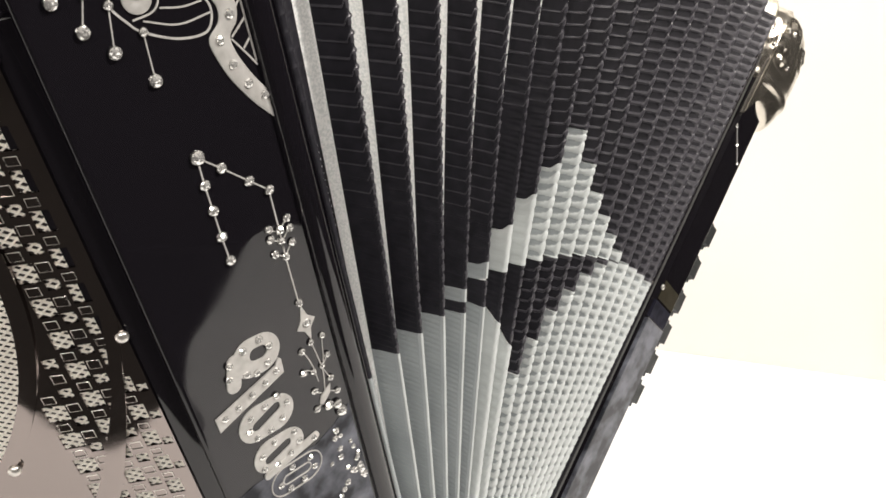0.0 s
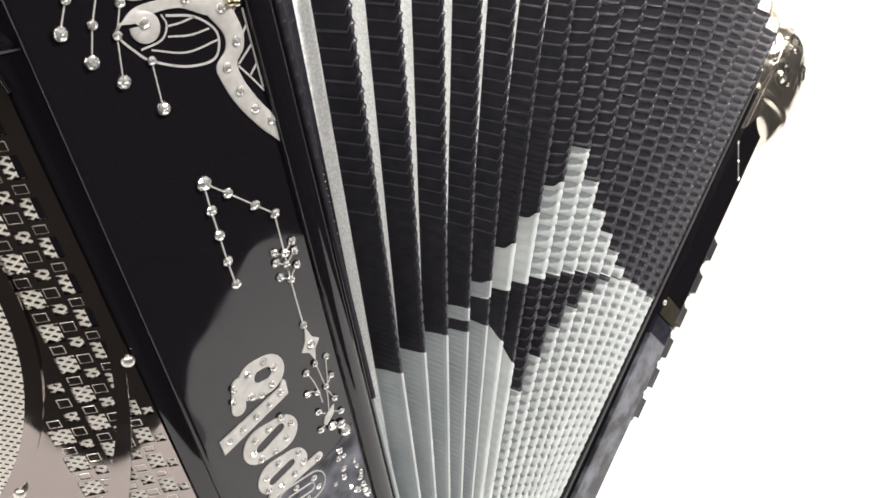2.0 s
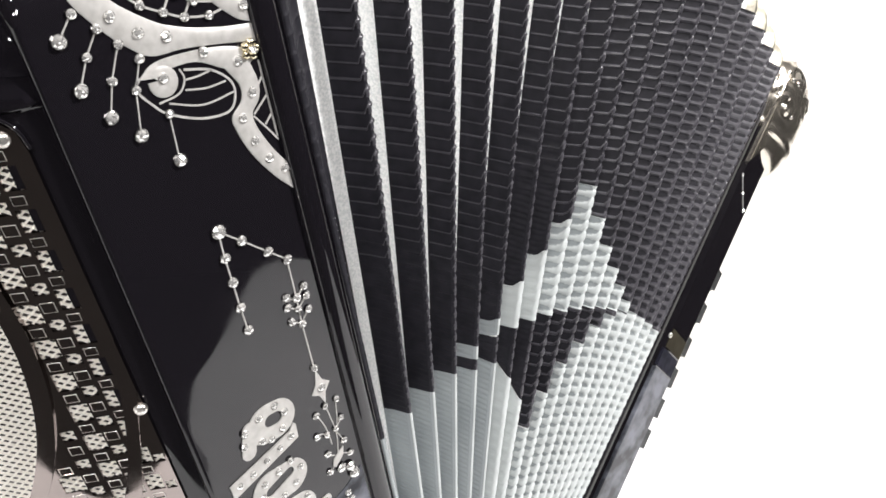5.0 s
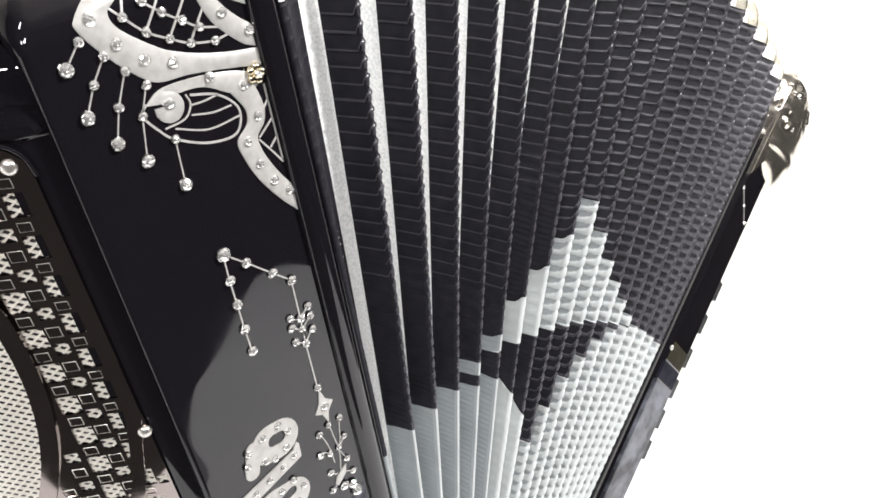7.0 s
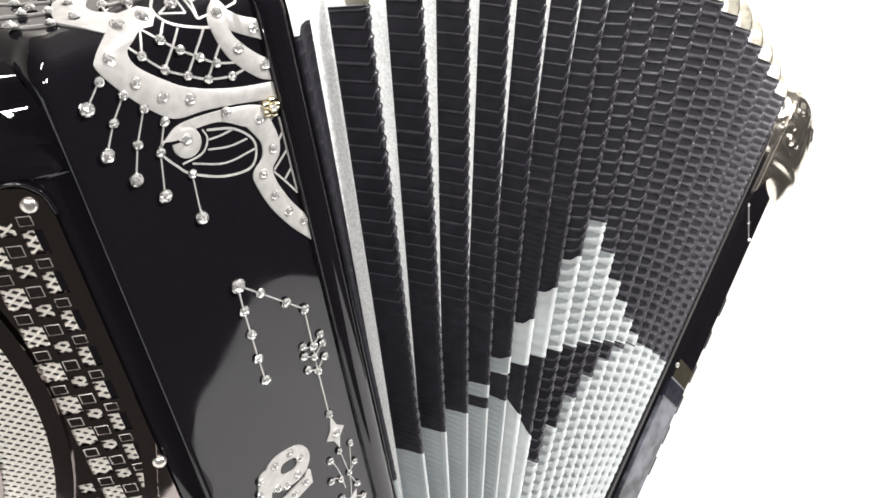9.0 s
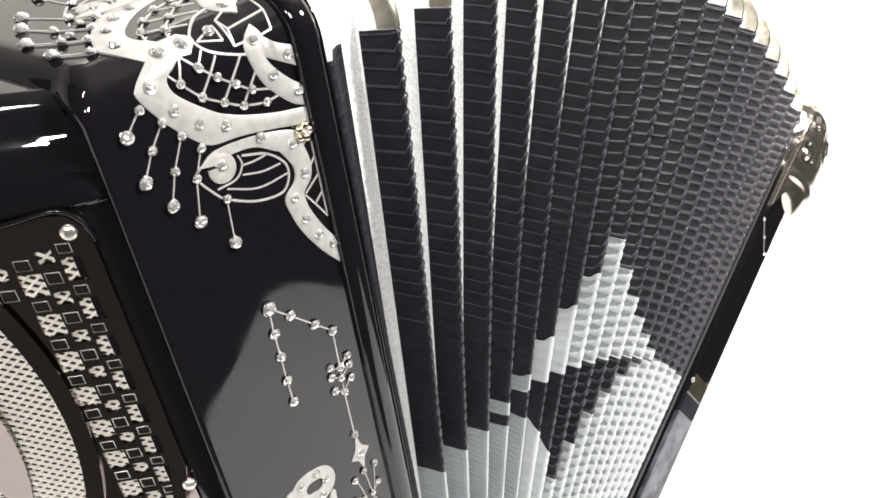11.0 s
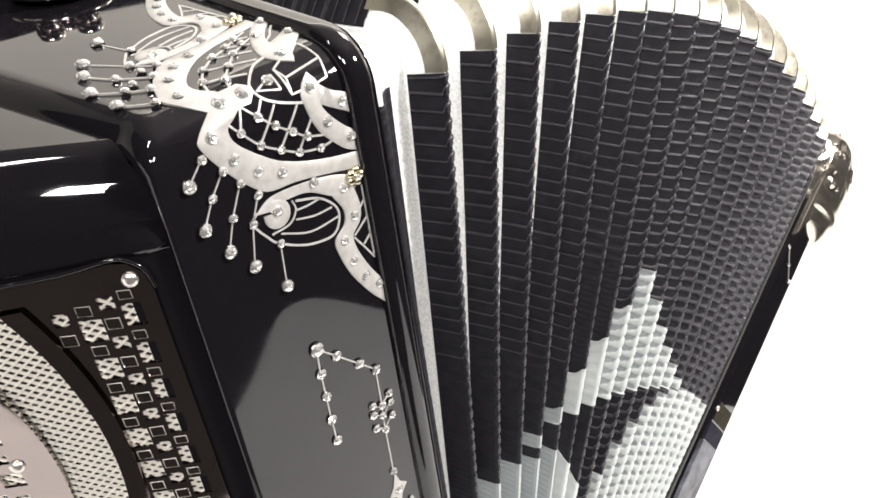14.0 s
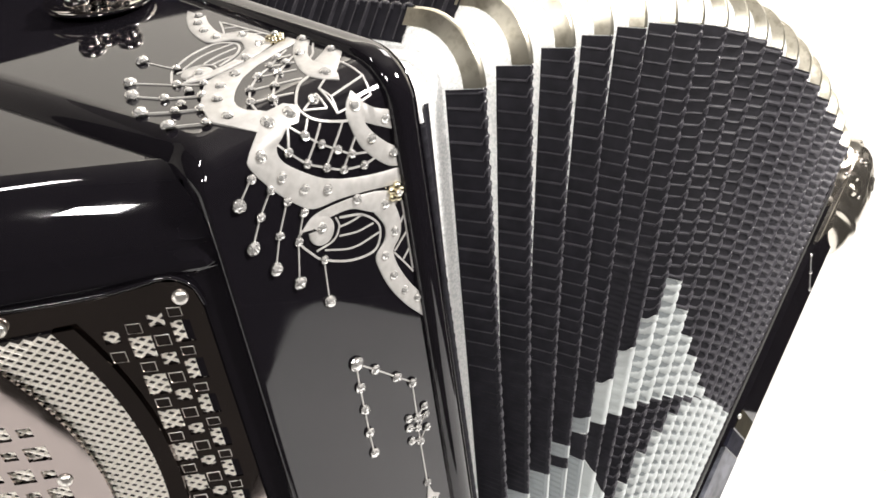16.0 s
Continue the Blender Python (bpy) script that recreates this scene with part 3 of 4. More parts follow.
plate("name_plate", [stadium((0.0428, 0.3573), AX, 0.0270, 0.0170), stadium((0.0436, 0.3572), (0.98, -0.13), 0.0150, 0.0048)])
plate("name_plate", [stadium((0.0378, 0.3490), (0.99, -0.02), 0.0320, 0.0040)], None, 0.0011)
for long, wide in ((0.0290, 0.0160), (0.0160, 0.0050)):
    ring = stadium((0.0385, 0.3370), AX, long, wide)
    ribbon("inlaid_line", [(a, qb(b)) for a, b in [*ring, ring[0]]], [0.0005] * (len(ring) + 1), 0.0009, 2)
for a, b in ((0.0352, 0.4179), (0.0318, 0.4119), (0.0346, 0.4048), (0.0408, 0.4033), (0.0452, 0.4058), (0.0511, 0.4150), (0.0530, 0.4090), (0.0434, 0.4174),
             (0.0323, 0.3980), (0.0387, 0.3962), (0.0461, 0.3951), (0.0536, 0.3940), (0.0605, 0.3930),
             (0.0359, 0.3858), (0.0325, 0.3790), (0.0366, 0.3730), (0.0435, 0.3713), (0.0504, 0.3725), (0.0530, 0.3783), (0.0505, 0.3842), (0.0426, 0.3850),
             (0.0335, 0.3610), (0.0325, 0.3540), (0.0385, 0.3512), (0.0460, 0.3508), (0.0525, 0.3540), (0.0515, 0.3610), (0.0440, 0.3636), (0.0250, 0.3490),
             (0.0300, 0.3400), (0.0290, 0.3330), (0.0360, 0.3310), (0.0440, 0.3320), (0.0480, 0.3380), (0.0400, 0.3430)):
    gem(a, qb(b), 0.0017, 0.0007)
# pearl field low on the panel
bm = bmesh.new()
ring = [(0.0015, 0.3514), (0.0130, 0.3460), (0.0247, 0.3435), (0.0430, 0.3470), (0.0595, 0.3494), (0.0690, 0.3490), (0.0690, 0.185), (0.0015, 0.185)]
prism(bm, [face_at(a, qb(b), -0.0003)[0] for a, b in ring], [face_at(a, qb(b), 0.0003)[0] for a, b in ring])
bmesh.ops.recalc_face_normals(bm, faces=bm.faces)
part("pearl_inlay", bm, PEARL, treble, "grey mother-of-pearl celluloid inlay")
for i in range(26):
    gem(stone_rng.uniform(0.003, 0.020), qb(stone_rng.uniform(0.300, 0.343)), stone_rng.choice((0.0013, 0.0017, 0.0019)), 0.0005)

# ---------------------------------------------------------------- grille
GA = Vector((-0.0765, 0.0012 + GS * 0.0035 - 0.0006, 0))
GX = Vector((-0.8012, 0.5985, 0))
GN = Vector((-0.5985, -0.8012, 0))


def g_at(g, b, h=0.0):
    return GA + float(g) * GX + float(h) * GN + Vector((0, 0, b))


RC = (0.168, 0.495)  # middle of the round opening
R_MESH, R_RING, R_MEDAL = 0.1347, 0.1398, 0.1177


def flat(name, rings, h0, h1, material, parent, label=""):
    """A plate on the grille plane with holes, between the heights h0 and h1."""
    bm = bmesh.new()
    edges = []
    for ring in rings:
        vs = [bm.verts.new((*p, 0)) for p in ring]
        edges += [bm.edges.new((vs[i], vs[(i + 1) % len(vs)])) for i in range(len(vs))]
    bmesh.ops.triangle_fill(bm, use_beauty=True, use_dissolve=False, edges=edges)
    ex = bmesh.ops.extrude_face_region(bm, geom=list(bm.faces))
    top = {v for v in ex["geom"] if isinstance(v, bmesh.types.BMVert)}
    for v in bm.verts:
        v.co = g_at(v.co.x, v.co.y, h1 if v in top else h0)
    bmesh.ops.recalc_face_normals(bm, faces=bm.faces)
    return part(name, bm, material, parent, label)


def arc(r, b0, b1, n=28):
    """Points on the circle about RC, on its near side, from height b0 to b1."""
    w0, w1 = math.asin((b0 - RC[1]) / r), math.asin((b1 - RC[1]) / r)
    return [(RC[0] - r * math.cos(w0 + (w1 - w0) * i / n), RC[1] + r * math.sin(w0 + (w1 - w0) * i / n)) for i in range(n + 1)]


def quad(g, b, w, h, sl=0.10):
    return [(g - w / 2, b - h / 2 - sl * w / 2), (g + w / 2, b - h / 2 + sl * w / 2), (g + w / 2, b + h / 2 + sl * w / 2), (g - w / 2, b + h / 2 - sl * w / 2)]


LOW = 0.345
outer = [(0.0035, LOW), (0.0035, 0.552), (0.0048, 0.5585), (0.0085, 0.5622), (0.0135, 0.5632), (0.03, 0.5615), (0.06, 0.5622), (0.12, 0.566), (0.12, 0.5545), *reversed(arc(R_RING, 0.372, 0.5545)), (0.1016, LOW)]
plugs, shade_spots, holes = [], [], []
P = 0.0145
for k in range(-2, 14):
    b0 = 0.5453 - P * k
    for n, (g, b, w, h) in enumerate((
            (0.0115, b0, 0.0058, 0.0080), (0.0180, b0 - 0.0090, 0.0046, 0.0046), (0.0243, b0 - 0.0031, 0.0066, 0.0080), (0.0319, b0 - 0.0121, 0.0046, 0.0046), (0.0387, b0 - 0.0062, 0.0078, 0.0080),
            (0.0120, b0 - 0.0073, 0.0042, 0.0034), (0.0180, b0 - 0.0018, 0.0046, 0.0042), (0.0248, b0 - 0.0104, 0.0046, 0.0038), (0.0319, b0 - 0.0049, 0.0046, 0.0042), (0.0387, b0 - 0.0135, 0.0046, 0.0038), (0.0062, b0 - 0.0030, 0.0036, 0.0040))):
        near = min(math.hypot(g + s * w / 2 - RC[0], b + t * h / 2 - RC[1]) for s in (-1, 1) for t in (-1, 1))
        if near < R_RING + 0.0004 or b + h / 2 > 0.5560 or b - h / 2 < LOW + 0.004:
            continue
        if n == 10 and not 0.37 < b < 0.428:
            continue
        holes.append(quad(g, b, w, h))
        if n == 0 and b > 0.44:
            shade_spots.append((g - 0.0017, b))
        if 5 <= n < 10:
            plugs.append((g, b, w, h))
grille = flat("grille_plate", [outer, *holes], 0.0006, 0.0018, SMOKED, accordion, "chromed grille plate with rows of square openings")
grille.matrix_basis = TREBLE
flat("grille_ring", [[*arc(R_RING + 0.0008, 0.37, 0.5540), *reversed(arc(R_MESH, 0.37, 0.5540))]], 0.0004, 0.0034, SMOKED, grille, "polished chrome ring round the mesh")
# dark strips stand in for the shaded depth of these openings
for g, b in shade_spots:
    flat("shade_strip", [quad(g, b, 0.0023, 0.0078)], 0.0004, 0.0015, LACQUER, grille, "dark strip painted where the opening lies in shade")
for g, b, w, h in plugs:
    bm = bmesh.new()
    ring = quad(g, b, w - 0.0002, h - 0.0002)
    rows = []
    for inset, lift in ((0.0, 0.0004), (0.0, 0.0019), (0.00006, 0.0020), (0.00022, 0.0020), (0.00034, 0.0017)):
        rows.append([g_at(p + (inset if p < g else -inset), q + (inset if q < b else -inset), lift) for p, q in ring])
    skin(bm, rows)
    bmesh.ops.recalc_face_normals(bm, faces=bm.faces)
    # lip faces get brighter SATIN: the edge glint is put into the material
    for i, f in enumerate(bm.faces):
        f.material_index = 1 if 4 <= i < 12 else 0
    part("blind_panel", bm, [SMOKED, SATIN], grille)
arm_l = [(0.0035, 0.4830), (0.0077, 0.4745), (0.0092, 0.4597), (0.0170, 0.4280), (0.0313, 0.3955), (0.0420, 0.3760), (0.0480, 0.3680)]
arm_r = [(0.0035, 0.4600), (0.0050, 0.4540), (0.0081, 0.4432), (0.0150, 0.4180), (0.0265, 0.3868), (0.0350, 0.3700), (0.0420, 0.3600)]
flat("grille_arm", [[tuple(p) for p in spline(arm_l, 4)] + [tuple(p) for p in reversed(spline(arm_r, 4))]], 0.0017, 0.0024, SMOKED, grille, "curved chrome arm across the grille")
bm = bmesh.new()
lip = spline([(0.0028, 0.553), (0.0043, 0.5592), (0.0083, 0.5632), (0.0135, 0.5642), (0.03, 0.5625), (0.06, 0.5632), (0.12, 0.567)], 6)
skin(bm, [[g_at(p[0] + 0.0006 * math.cos(w) * d[0], p[1] + 0.0006 * math.cos(w) * d[1], 0.0016 + 0.0006 * math.sin(w)) for w in np.linspace(0, 2 * math.pi, 8, endpoint=False)]
          for p, d in ((lip[i], (lambda e: (-e[1], e[0]))((lip[min(i + 1, len(lip) - 1)] - lip[max(i - 1, 0)]) / np.linalg.norm(lip[min(i + 1, len(lip) - 1)] - lip[max(i - 1, 0)]))) for i in range(len(lip)))])
bmesh.ops.recalc_face_normals(bm, faces=bm.faces)
part("grille_lip", bm, LACQUER, grille, "thin rounded black lip along the grille", smooth=60)
med_holes = []
for i in range(7):
    for j in range(14):
        g, b = 0.0652 + 0.0078 * i, 0.5420 - 0.0095 * j + 0.0012 * i
        w = 0.0068 if (i + j) % 2 else 0.0042
        if max(math.hypot(g - w / 2 - RC[0], b + s * w / 2 - RC[1]) for s in (-1, 1)) < R_MEDAL - 0.0072 and 0.42 < b < 0.58:
            med_holes.append(quad(g, b, w, w * 0.9))
medal = flat("medallion", [[*arc(R_MEDAL, 0.40, 0.585), (0.16, 0.585), (0.16, 0.40)], *med_holes], 0.0036, 0.0048, SMOKED, grille, "chrome medallion plate with square openings")
for v in medal.data.vertices:
    v.co += GN * (0.07 * (v.co.z - 0.50))
flat("backing_cloth", [[(0.0045, LOW + 0.002), (0.0045, 0.552), (0.16, 0.552), (0.16, LOW + 0.002)]], -0.0012, -0.0003 + 0.0005, DARK, grille, "dark cloth behind the grille")

# woven metal mesh
bm = bmesh.new()
PG, PB = 0.0040, 0.00148
row = 0
b = LOW + 0.002
while b < 0.5525:
    g = 0.004
    pts = []
    while g < 0.125:
        pts.append(g)
        g += PG / 2
    for i, (g0, g1) in enumerate(zip(pts, pts[1:])):
        up = 1 if (i + row) % 2 else -1
        p0, p1 = (g0, b - up * PB * 0.48), (g1, b + up * PB * 0.48)
        t = 0.00041
        c = [g_at(p0[0], p0[1] - t, 0.0013), g_at(p1[0], p1[1] - t, 0.0013), g_at(p1[0], p1[1] + t, 0.0005), g_at(p0[0], p0[1] + t, 0.0005)]
        bm.faces.new([bm.verts.new(p) for p in c])
    row += 1
    b += PB
part("wire_mesh", bm, STEEL, grille, "bright expanded metal mesh")

# round-headed screws
bm = bmesh.new()
disc_ring(bm, [(0.0024, -0.0005), (0.0024, 0.0005), (0.0021, 0.0011), (0.0013, 0.0015), (0.0004, 0.0016)], 18)
SCREW_ME = bpy.data.meshes.new("screw")
bmesh.ops.recalc_face_normals(bm, faces=bm.faces)
for f in bm.faces:
    f.smooth = True
bm.to_mesh(SCREW_ME)
bm.free()
SCREW_ME.materials.append(SATIN)
for g, b, h in ((0.0049, 0.4512, 0.0018), (0.0090, 0.5571, 0.0018), (0.0616, 0.5002, 0.0048), (0.0603, 0.5583, 0.0030), (0.0624, 0.4021, 0.0034)):
    s = new("screw", SCREW_ME)
    s.parent = grille
    s.matrix_basis = Matrix.Translation(g_at(g, b, h)) @ GN.to_track_quat("Z", "Y").to_matrix().to_4x4()

# round strap plate with three knobs on the top
lie = Matrix.Translation((-0.0260, 0.1379, 0.6193)) @ Matrix.Rotation(math.atan(SLOPE), 4, "X")
bm = bmesh.new()
disc_ring(bm, [(0.0200, 0.0), (0.0202, 0.0022), (0.0170, 0.0026), (0.0120, 0.0030), (0.0004, 0.0032)], 40, lie)
bmesh.ops.recalc_face_normals(bm, faces=bm.faces)
strap = part("strap_plate", bm, LACQUER, accordion, "round black strap plate with a chrome rim", smooth=35, matrix=TREBLE)
bm = bmesh.new()
disc_ring(bm, [(0.0200, 0.0006), (0.0210, 0.0008), (0.0214, 0.0017), (0.0210, 0.0026), (0.0200, 0.0027)], 40, lie)
bmesh.ops.recalc_face_normals(bm, faces=bm.faces)
part("rim", bm, CHROME, strap, "thin chrome rim", smooth=50)
for a, y in ((0.0395, 0.1250), (0.0305, 0.1285), (0.0270, 0.1180)):
    bm = bmesh.new()
    disc_ring(bm, [(0.0040, 0.0), (0.0040, 0.0004), (0.0046, 0.0008), (0.0046, 0.0016), (0.0036, 0.0020), (0.0048, 0.0028), (0.0054, 0.0044), (0.0050, 0.0062), (0.0034, 0.0074), (0.0006, 0.0080)], 22, Matrix.Translation((-a, y, 0.6230 + SLOPE * (y - 0.146))))
    bmesh.ops.recalc_face_normals(bm, faces=bm.faces)
    part("knob", bm, CHROME, strap, "round chrome knob", smooth=40)

# ---------------------------------------------------------------- bellows
FAN = Vector((0.004, 0, -0.006))
STEP, FIRST, FOLDS = 2.958, -23.174, 19
DEPTH, TAPE, PITCH, CORNER, BACK = 0.024, 0.0122, 0.0068, 0.027, 0.20
BOT = 0.11
# where the tape changes from black to white and back, fold by fold, from the top down: a star
UPPER = {4: 0.350, 5: 0.358, 6: 0.374, 7: 0.389, 8: 0.406, 9: 0.430, 10: 0.410, 11: 0.392, 12: 0.378, 13: 0.367, 14: 0.358}
LOWER = {4: 0.335, 5: 0.332, 6: 0.316, 7: 0.296, 8: 0.272, 9: 0.293, 10: 0.311, 11: 0.324, 12: 0.336, 13: 0.345, 14: 0.350}


def fan(th, r, y):
    w = radians(th)
    return FAN + Vector((r * math.sin(w), y, r * math.cos(w)))


def top_r(k):
    return 0.560 + 0.00087 * STEP * (k - 1)


def way(s, rt):
    """The fold's outer line at the length s: up the front, round the corner, along the top. Returns r, y and the outward normal."""
    front = rt - BOT
    if s < front:
        return BOT + s, 0.0, 0.0, -1.0
    bend = CORNER * math.pi / 2
    if s < front + bend:
        w = (s - front) / CORNER
        return rt + CORNER * math.sin(w), CORNER * (1 - math.cos(w)), math.sin(w), -math.cos(w)
    return rt + CORNER, CORNER + s - front - bend, 1.0, 0.0


EDGE, CREST = 0.065, 0.0014


def fold_point(k, s, rt, f, lift=0.0):
    """A place on fold k: f -1 at the valley before it, 0 at the crest, 1 at the valley after it; lift: off its surface."""
    r, y, nr, ny = way(s, rt)
    th = FIRST + STEP * (k - 1) - (0.45 * (1 - max(f, 0.0)) if k == 0 else 0.0)
    half = radians(STEP / 2) * r
    d = math.sqrt(max(0.0255 ** 2 - half ** 2, 1e-6))
    af, sg = abs(f), (1 if f >= 0 else -1)
    if af < EDGE:
        w = af / EDGE * math.radians(62)
        out, side = -CREST * (1 - math.cos(w)), sg * CREST * math.sin(w)
        so, sx = math.cos(w), sg * math.sin(w)
    else:
        o0, s0 = CREST * (1 - math.cos(math.radians(62))), CREST * math.sin(math.radians(62))
        u = (af - EDGE) / (1 - EDGE)
        out, side = -(o0 + u * (d - o0)), sg * (s0 + u * (half - s0))
        slope = math.hypot(d - o0, half - s0)
        so, sx = (half - s0) / slope, sg * (d - o0) / slope
    if k == 0 and f > 0 or k == 1 and f < 0:
        out = max(out, -0.62 * d)  # the valley beside the rim is flattened so that its lining comes out brighter
    out, side = out + lift * so, side + lift * sx
    return fan(th + math.degrees(side / r), r + nr * out, y + ny * out)


def loop_s(rt):
    bend = CORNER * math.pi / 2
    front = rt - BOT
    return [*np.linspace(0, front, 12), *(front + bend * i / 8 for i in range(1, 9)), *np.linspace(front + bend + 0.01, front + bend + BACK - CORNER, 6)]


def lining(k):
    rt = top_r(k)
    bm = bmesh.new()
    skin(bm, [[fold_point(k, s, rt, f) for f in (-1, -0.62, -0.5, -0.1, -0.05, 0, 0.05, 0.1, 0.5, 0.62, 1)] for s in loop_s(rt)], closed=False)
    return part("bellows_fold", bm, LINING, accordion, "bellows fold lined with silver glitter paper", smooth=30)


FS = (-1.0, -0.95, -0.84, -0.72, -0.6, -0.48, -0.36, -0.27, -0.21, -0.17, -0.14, -0.11, -0.085, -0.065, -0.045, -0.02, 0.02, 0.06, 0.11, 0.2, 0.5, 0.84, 1.0)
# how far the tape reaches down the flank, fold by fold
COVER = {0: 0.85, 1: 0.575, 2: 0.545, 3: 0.525}
# where a rung of each fold starts, in pitches
START = (0.41, 0.95, 58.66, 58.07, 57.42, 56.92, 57.20, 57.45, 55.70, 55.60, 55.82, 55.92, 57.30, 58.56, 59.90, 61.17, 62.46, 63.79, 65.08)
CURL = 0.44  # how far a rung climbs along the crest, in pitches


def rung_shift(k, f):
    """How far a rung lies up the tape at f across it, in pitches: level on the flank, then curling up the crest."""
    lean = 0.20 if k < 6 else 0.10 if k == 6 else 0.0 if k == 7 else -0.20
    start = 0.13 if k < 7 else 0.20 if k < 12 else 0.15
    return lean * abs(f) + CURL * (soft((f + start) / (start - 0.04)) if f < 0 else 1.0)


def cell_cuts(k):
    """The cuts along one cell: where, how high the rung and how high the crest beside its curl."""
    w = 0.055 if k < 6 else 0.065 if k < 9 else 0.09
    e = 0.03 if k < 6 else 0.05 if k < 9 else 0.07
    up = 1 - CURL
    return ((-w - e, 0.0, 1.0), (-w, 0.95, 1.0), (0.0, 1.0, 1.0), (w, 0.9, 0.9), (w + e, 0.0, 0.5), (0.28, -0.06, 0.0), (0.42, -0.06, 0.0), (up - 0.04, -0.04, 0.1), (up + 0.05, 0.0, 0.9), (0.76, 0.0, 1.0))


def cell_wall(f, e, low, wide, deep_cell):
    """How high the walls stand round one rounded cell of the honeycomb: 0 on its floor, 1 on the walls."""
    x, y = (abs(f) - 0.57) / wide, (2 * e - 1) / low
    return 1 - deep_cell * (1 - soft(((abs(x) ** 3 + abs(y) ** 3) ** (1 / 3) - 0.72) / 0.36))


def tape(k, s0, s1, material, parent, label, skew0=0.0, skew1=0.0, round0=0.0, round1=0.0):
    """A strip of embossed tape over the crest of fold k, between two lengths: sunk cells between raised rungs that curl up along the crest."""
    rt = top_r(k)
    rng = random.Random(k * 977 + int(s0 * 1e4))
    white, cover, over = material is TAPE_W, COVER.get(k, 0.51), s0 > rt - BOT
    comb = not over and (k > 11 or white and k > 5)
    pitch = PITCH * (1 + 0.011 * min(max(k - 6, 0), 8))
    phase = START[k] * PITCH
    cuts = [(s0, 0.0, 0.5, 1.0)]
    n0 = int(math.floor((s0 - phase) / pitch)) - 1
    while phase + n0 * pitch < s1 + pitch:
        c, tall = phase + (n0 + rng.uniform(-0.03, 0.03)) * pitch, rng.uniform(0.6, 1.1)
        for e, h, dash in ((i / 10, i / 10, 1.0) for i in range(10)) if comb else cell_cuts(k):
            at = c + e * pitch
            if max(s0, cuts[-1][0]) + 2e-4 < at < s1 - 2e-4:
                cuts.append((at, h, dash, tall))
        n0 += 1
    cuts.append((s1, 0.0, 0.5, 1.0))
    beneath = s1 < 0.36 - BOT and not white
    low_wall = 0.66 if white else 0.86 if beneath else 0.84 - 0.03 * (k - 12)
    wide_wall = 0.50 if white else 0.55 - 0.012 * (k - 12)
    hollow = (0.35 if k == 6 else 0.6) if white and k < 8 else 0.8 if k > 13 else 1.0
    deep = 0.0016 if over else 0.0004 if k == 0 else 0.0009 if white and k < 7 else 0.0011 if k > 7 else 0.0009
    low, wide = (0.5, 0.075) if k < 7 else (0.4, 0.10) if k < 10 else (0.45, 0.12)
    rings, high = [], []
    plain = white and k < 6
    for s, rung, dash, tall in cuts:
        dash = 0.8 if plain else dash
        # the embossing is pressed flat on the lower part of the first folds
        worn = 1.0 if over or k > 7 else max(0.06, soft((s + BOT - 0.39 + 0.012 * k) / 0.11)) if k < 6 else max(0.10, soft((s + BOT - 0.40) / 0.09))
        skew = skew0 * max(0.0, 1 - (s - s0) / (1.3 * PITCH)) + skew1 * max(0.0, 1 - (s1 - s) / (1.3 * PITCH))
        free = min(1.0, (s - s0) / (1.2 * pitch), (s1 - s) / (1.2 * pitch))
        row, tops = [], []
        for f in FS:
            af = abs(f)
            flank = rung * (worn * (tall if af > 0.12 else 1.0) + (1 - worn) * soft((0.075 - af) / 0.04)) if af < 0.97 else 0.0
            flank *= 0.25 if plain else 1.0
            ridge = soft((wide - af) / 0.05) * (low + (0.95 - low) * dash) if af < wide else 0.0
            h = max(flank, ridge, 0.3 if 0.8 < af < 0.94 else 0.0)
            if worn < 0.9 and 0.15 < af < 0.93:
                h += (0.45 if white else 0.3) * (1 - worn) * math.sin(4 * math.pi * (s - phase) / pitch + 2.0 * f)
            if comb:
                h = cell_wall(f, rung, low_wall, wide_wall, hollow) if af < 0.97 else 0.0
                if 0.05 < rung < 0.55:  # the crest dips between two rungs
                    h -= 0.6 * hollow * soft((0.20 - af) / 0.08) * math.sin(math.pi * (rung - 0.05) / 0.5) ** 2
            rise = pitch * (soft((f + 0.45) / 0.45) if f < 0 else 1.0)
            rise *= round0 * max(0.0, 1 - (s - s0) / (2.5 * pitch)) + round1 * max(0.0, 1 - (s1 - s) / (2.5 * pitch))
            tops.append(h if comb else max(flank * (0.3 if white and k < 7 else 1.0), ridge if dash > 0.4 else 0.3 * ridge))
            row.append(fold_point(k, max(s + (skew * f if free < 1 else 0) + rise + (0.0 if over else free * rung_shift(k, f) * pitch), 0.0), rt, f * cover, 0.0004 + deep * h))
        row.append(fold_point(k, s, rt, cover * 0.98, -0.0008))
        row.insert(0, fold_point(k, s, rt, -cover * 0.98, -0.0008))
        rings.append(row)
        high.append([0.0, *tops, 0.0])
    bm = bmesh.new()
    skin(bm, rings, closed=False)
    m = len(rings[0]) - 1
    # low faces take the CELL copy: the recesses' shade is put into their colour
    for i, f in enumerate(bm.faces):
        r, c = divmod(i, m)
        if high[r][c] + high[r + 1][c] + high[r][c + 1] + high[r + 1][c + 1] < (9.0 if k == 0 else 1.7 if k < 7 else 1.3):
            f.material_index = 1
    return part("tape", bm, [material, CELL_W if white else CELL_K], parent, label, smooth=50)


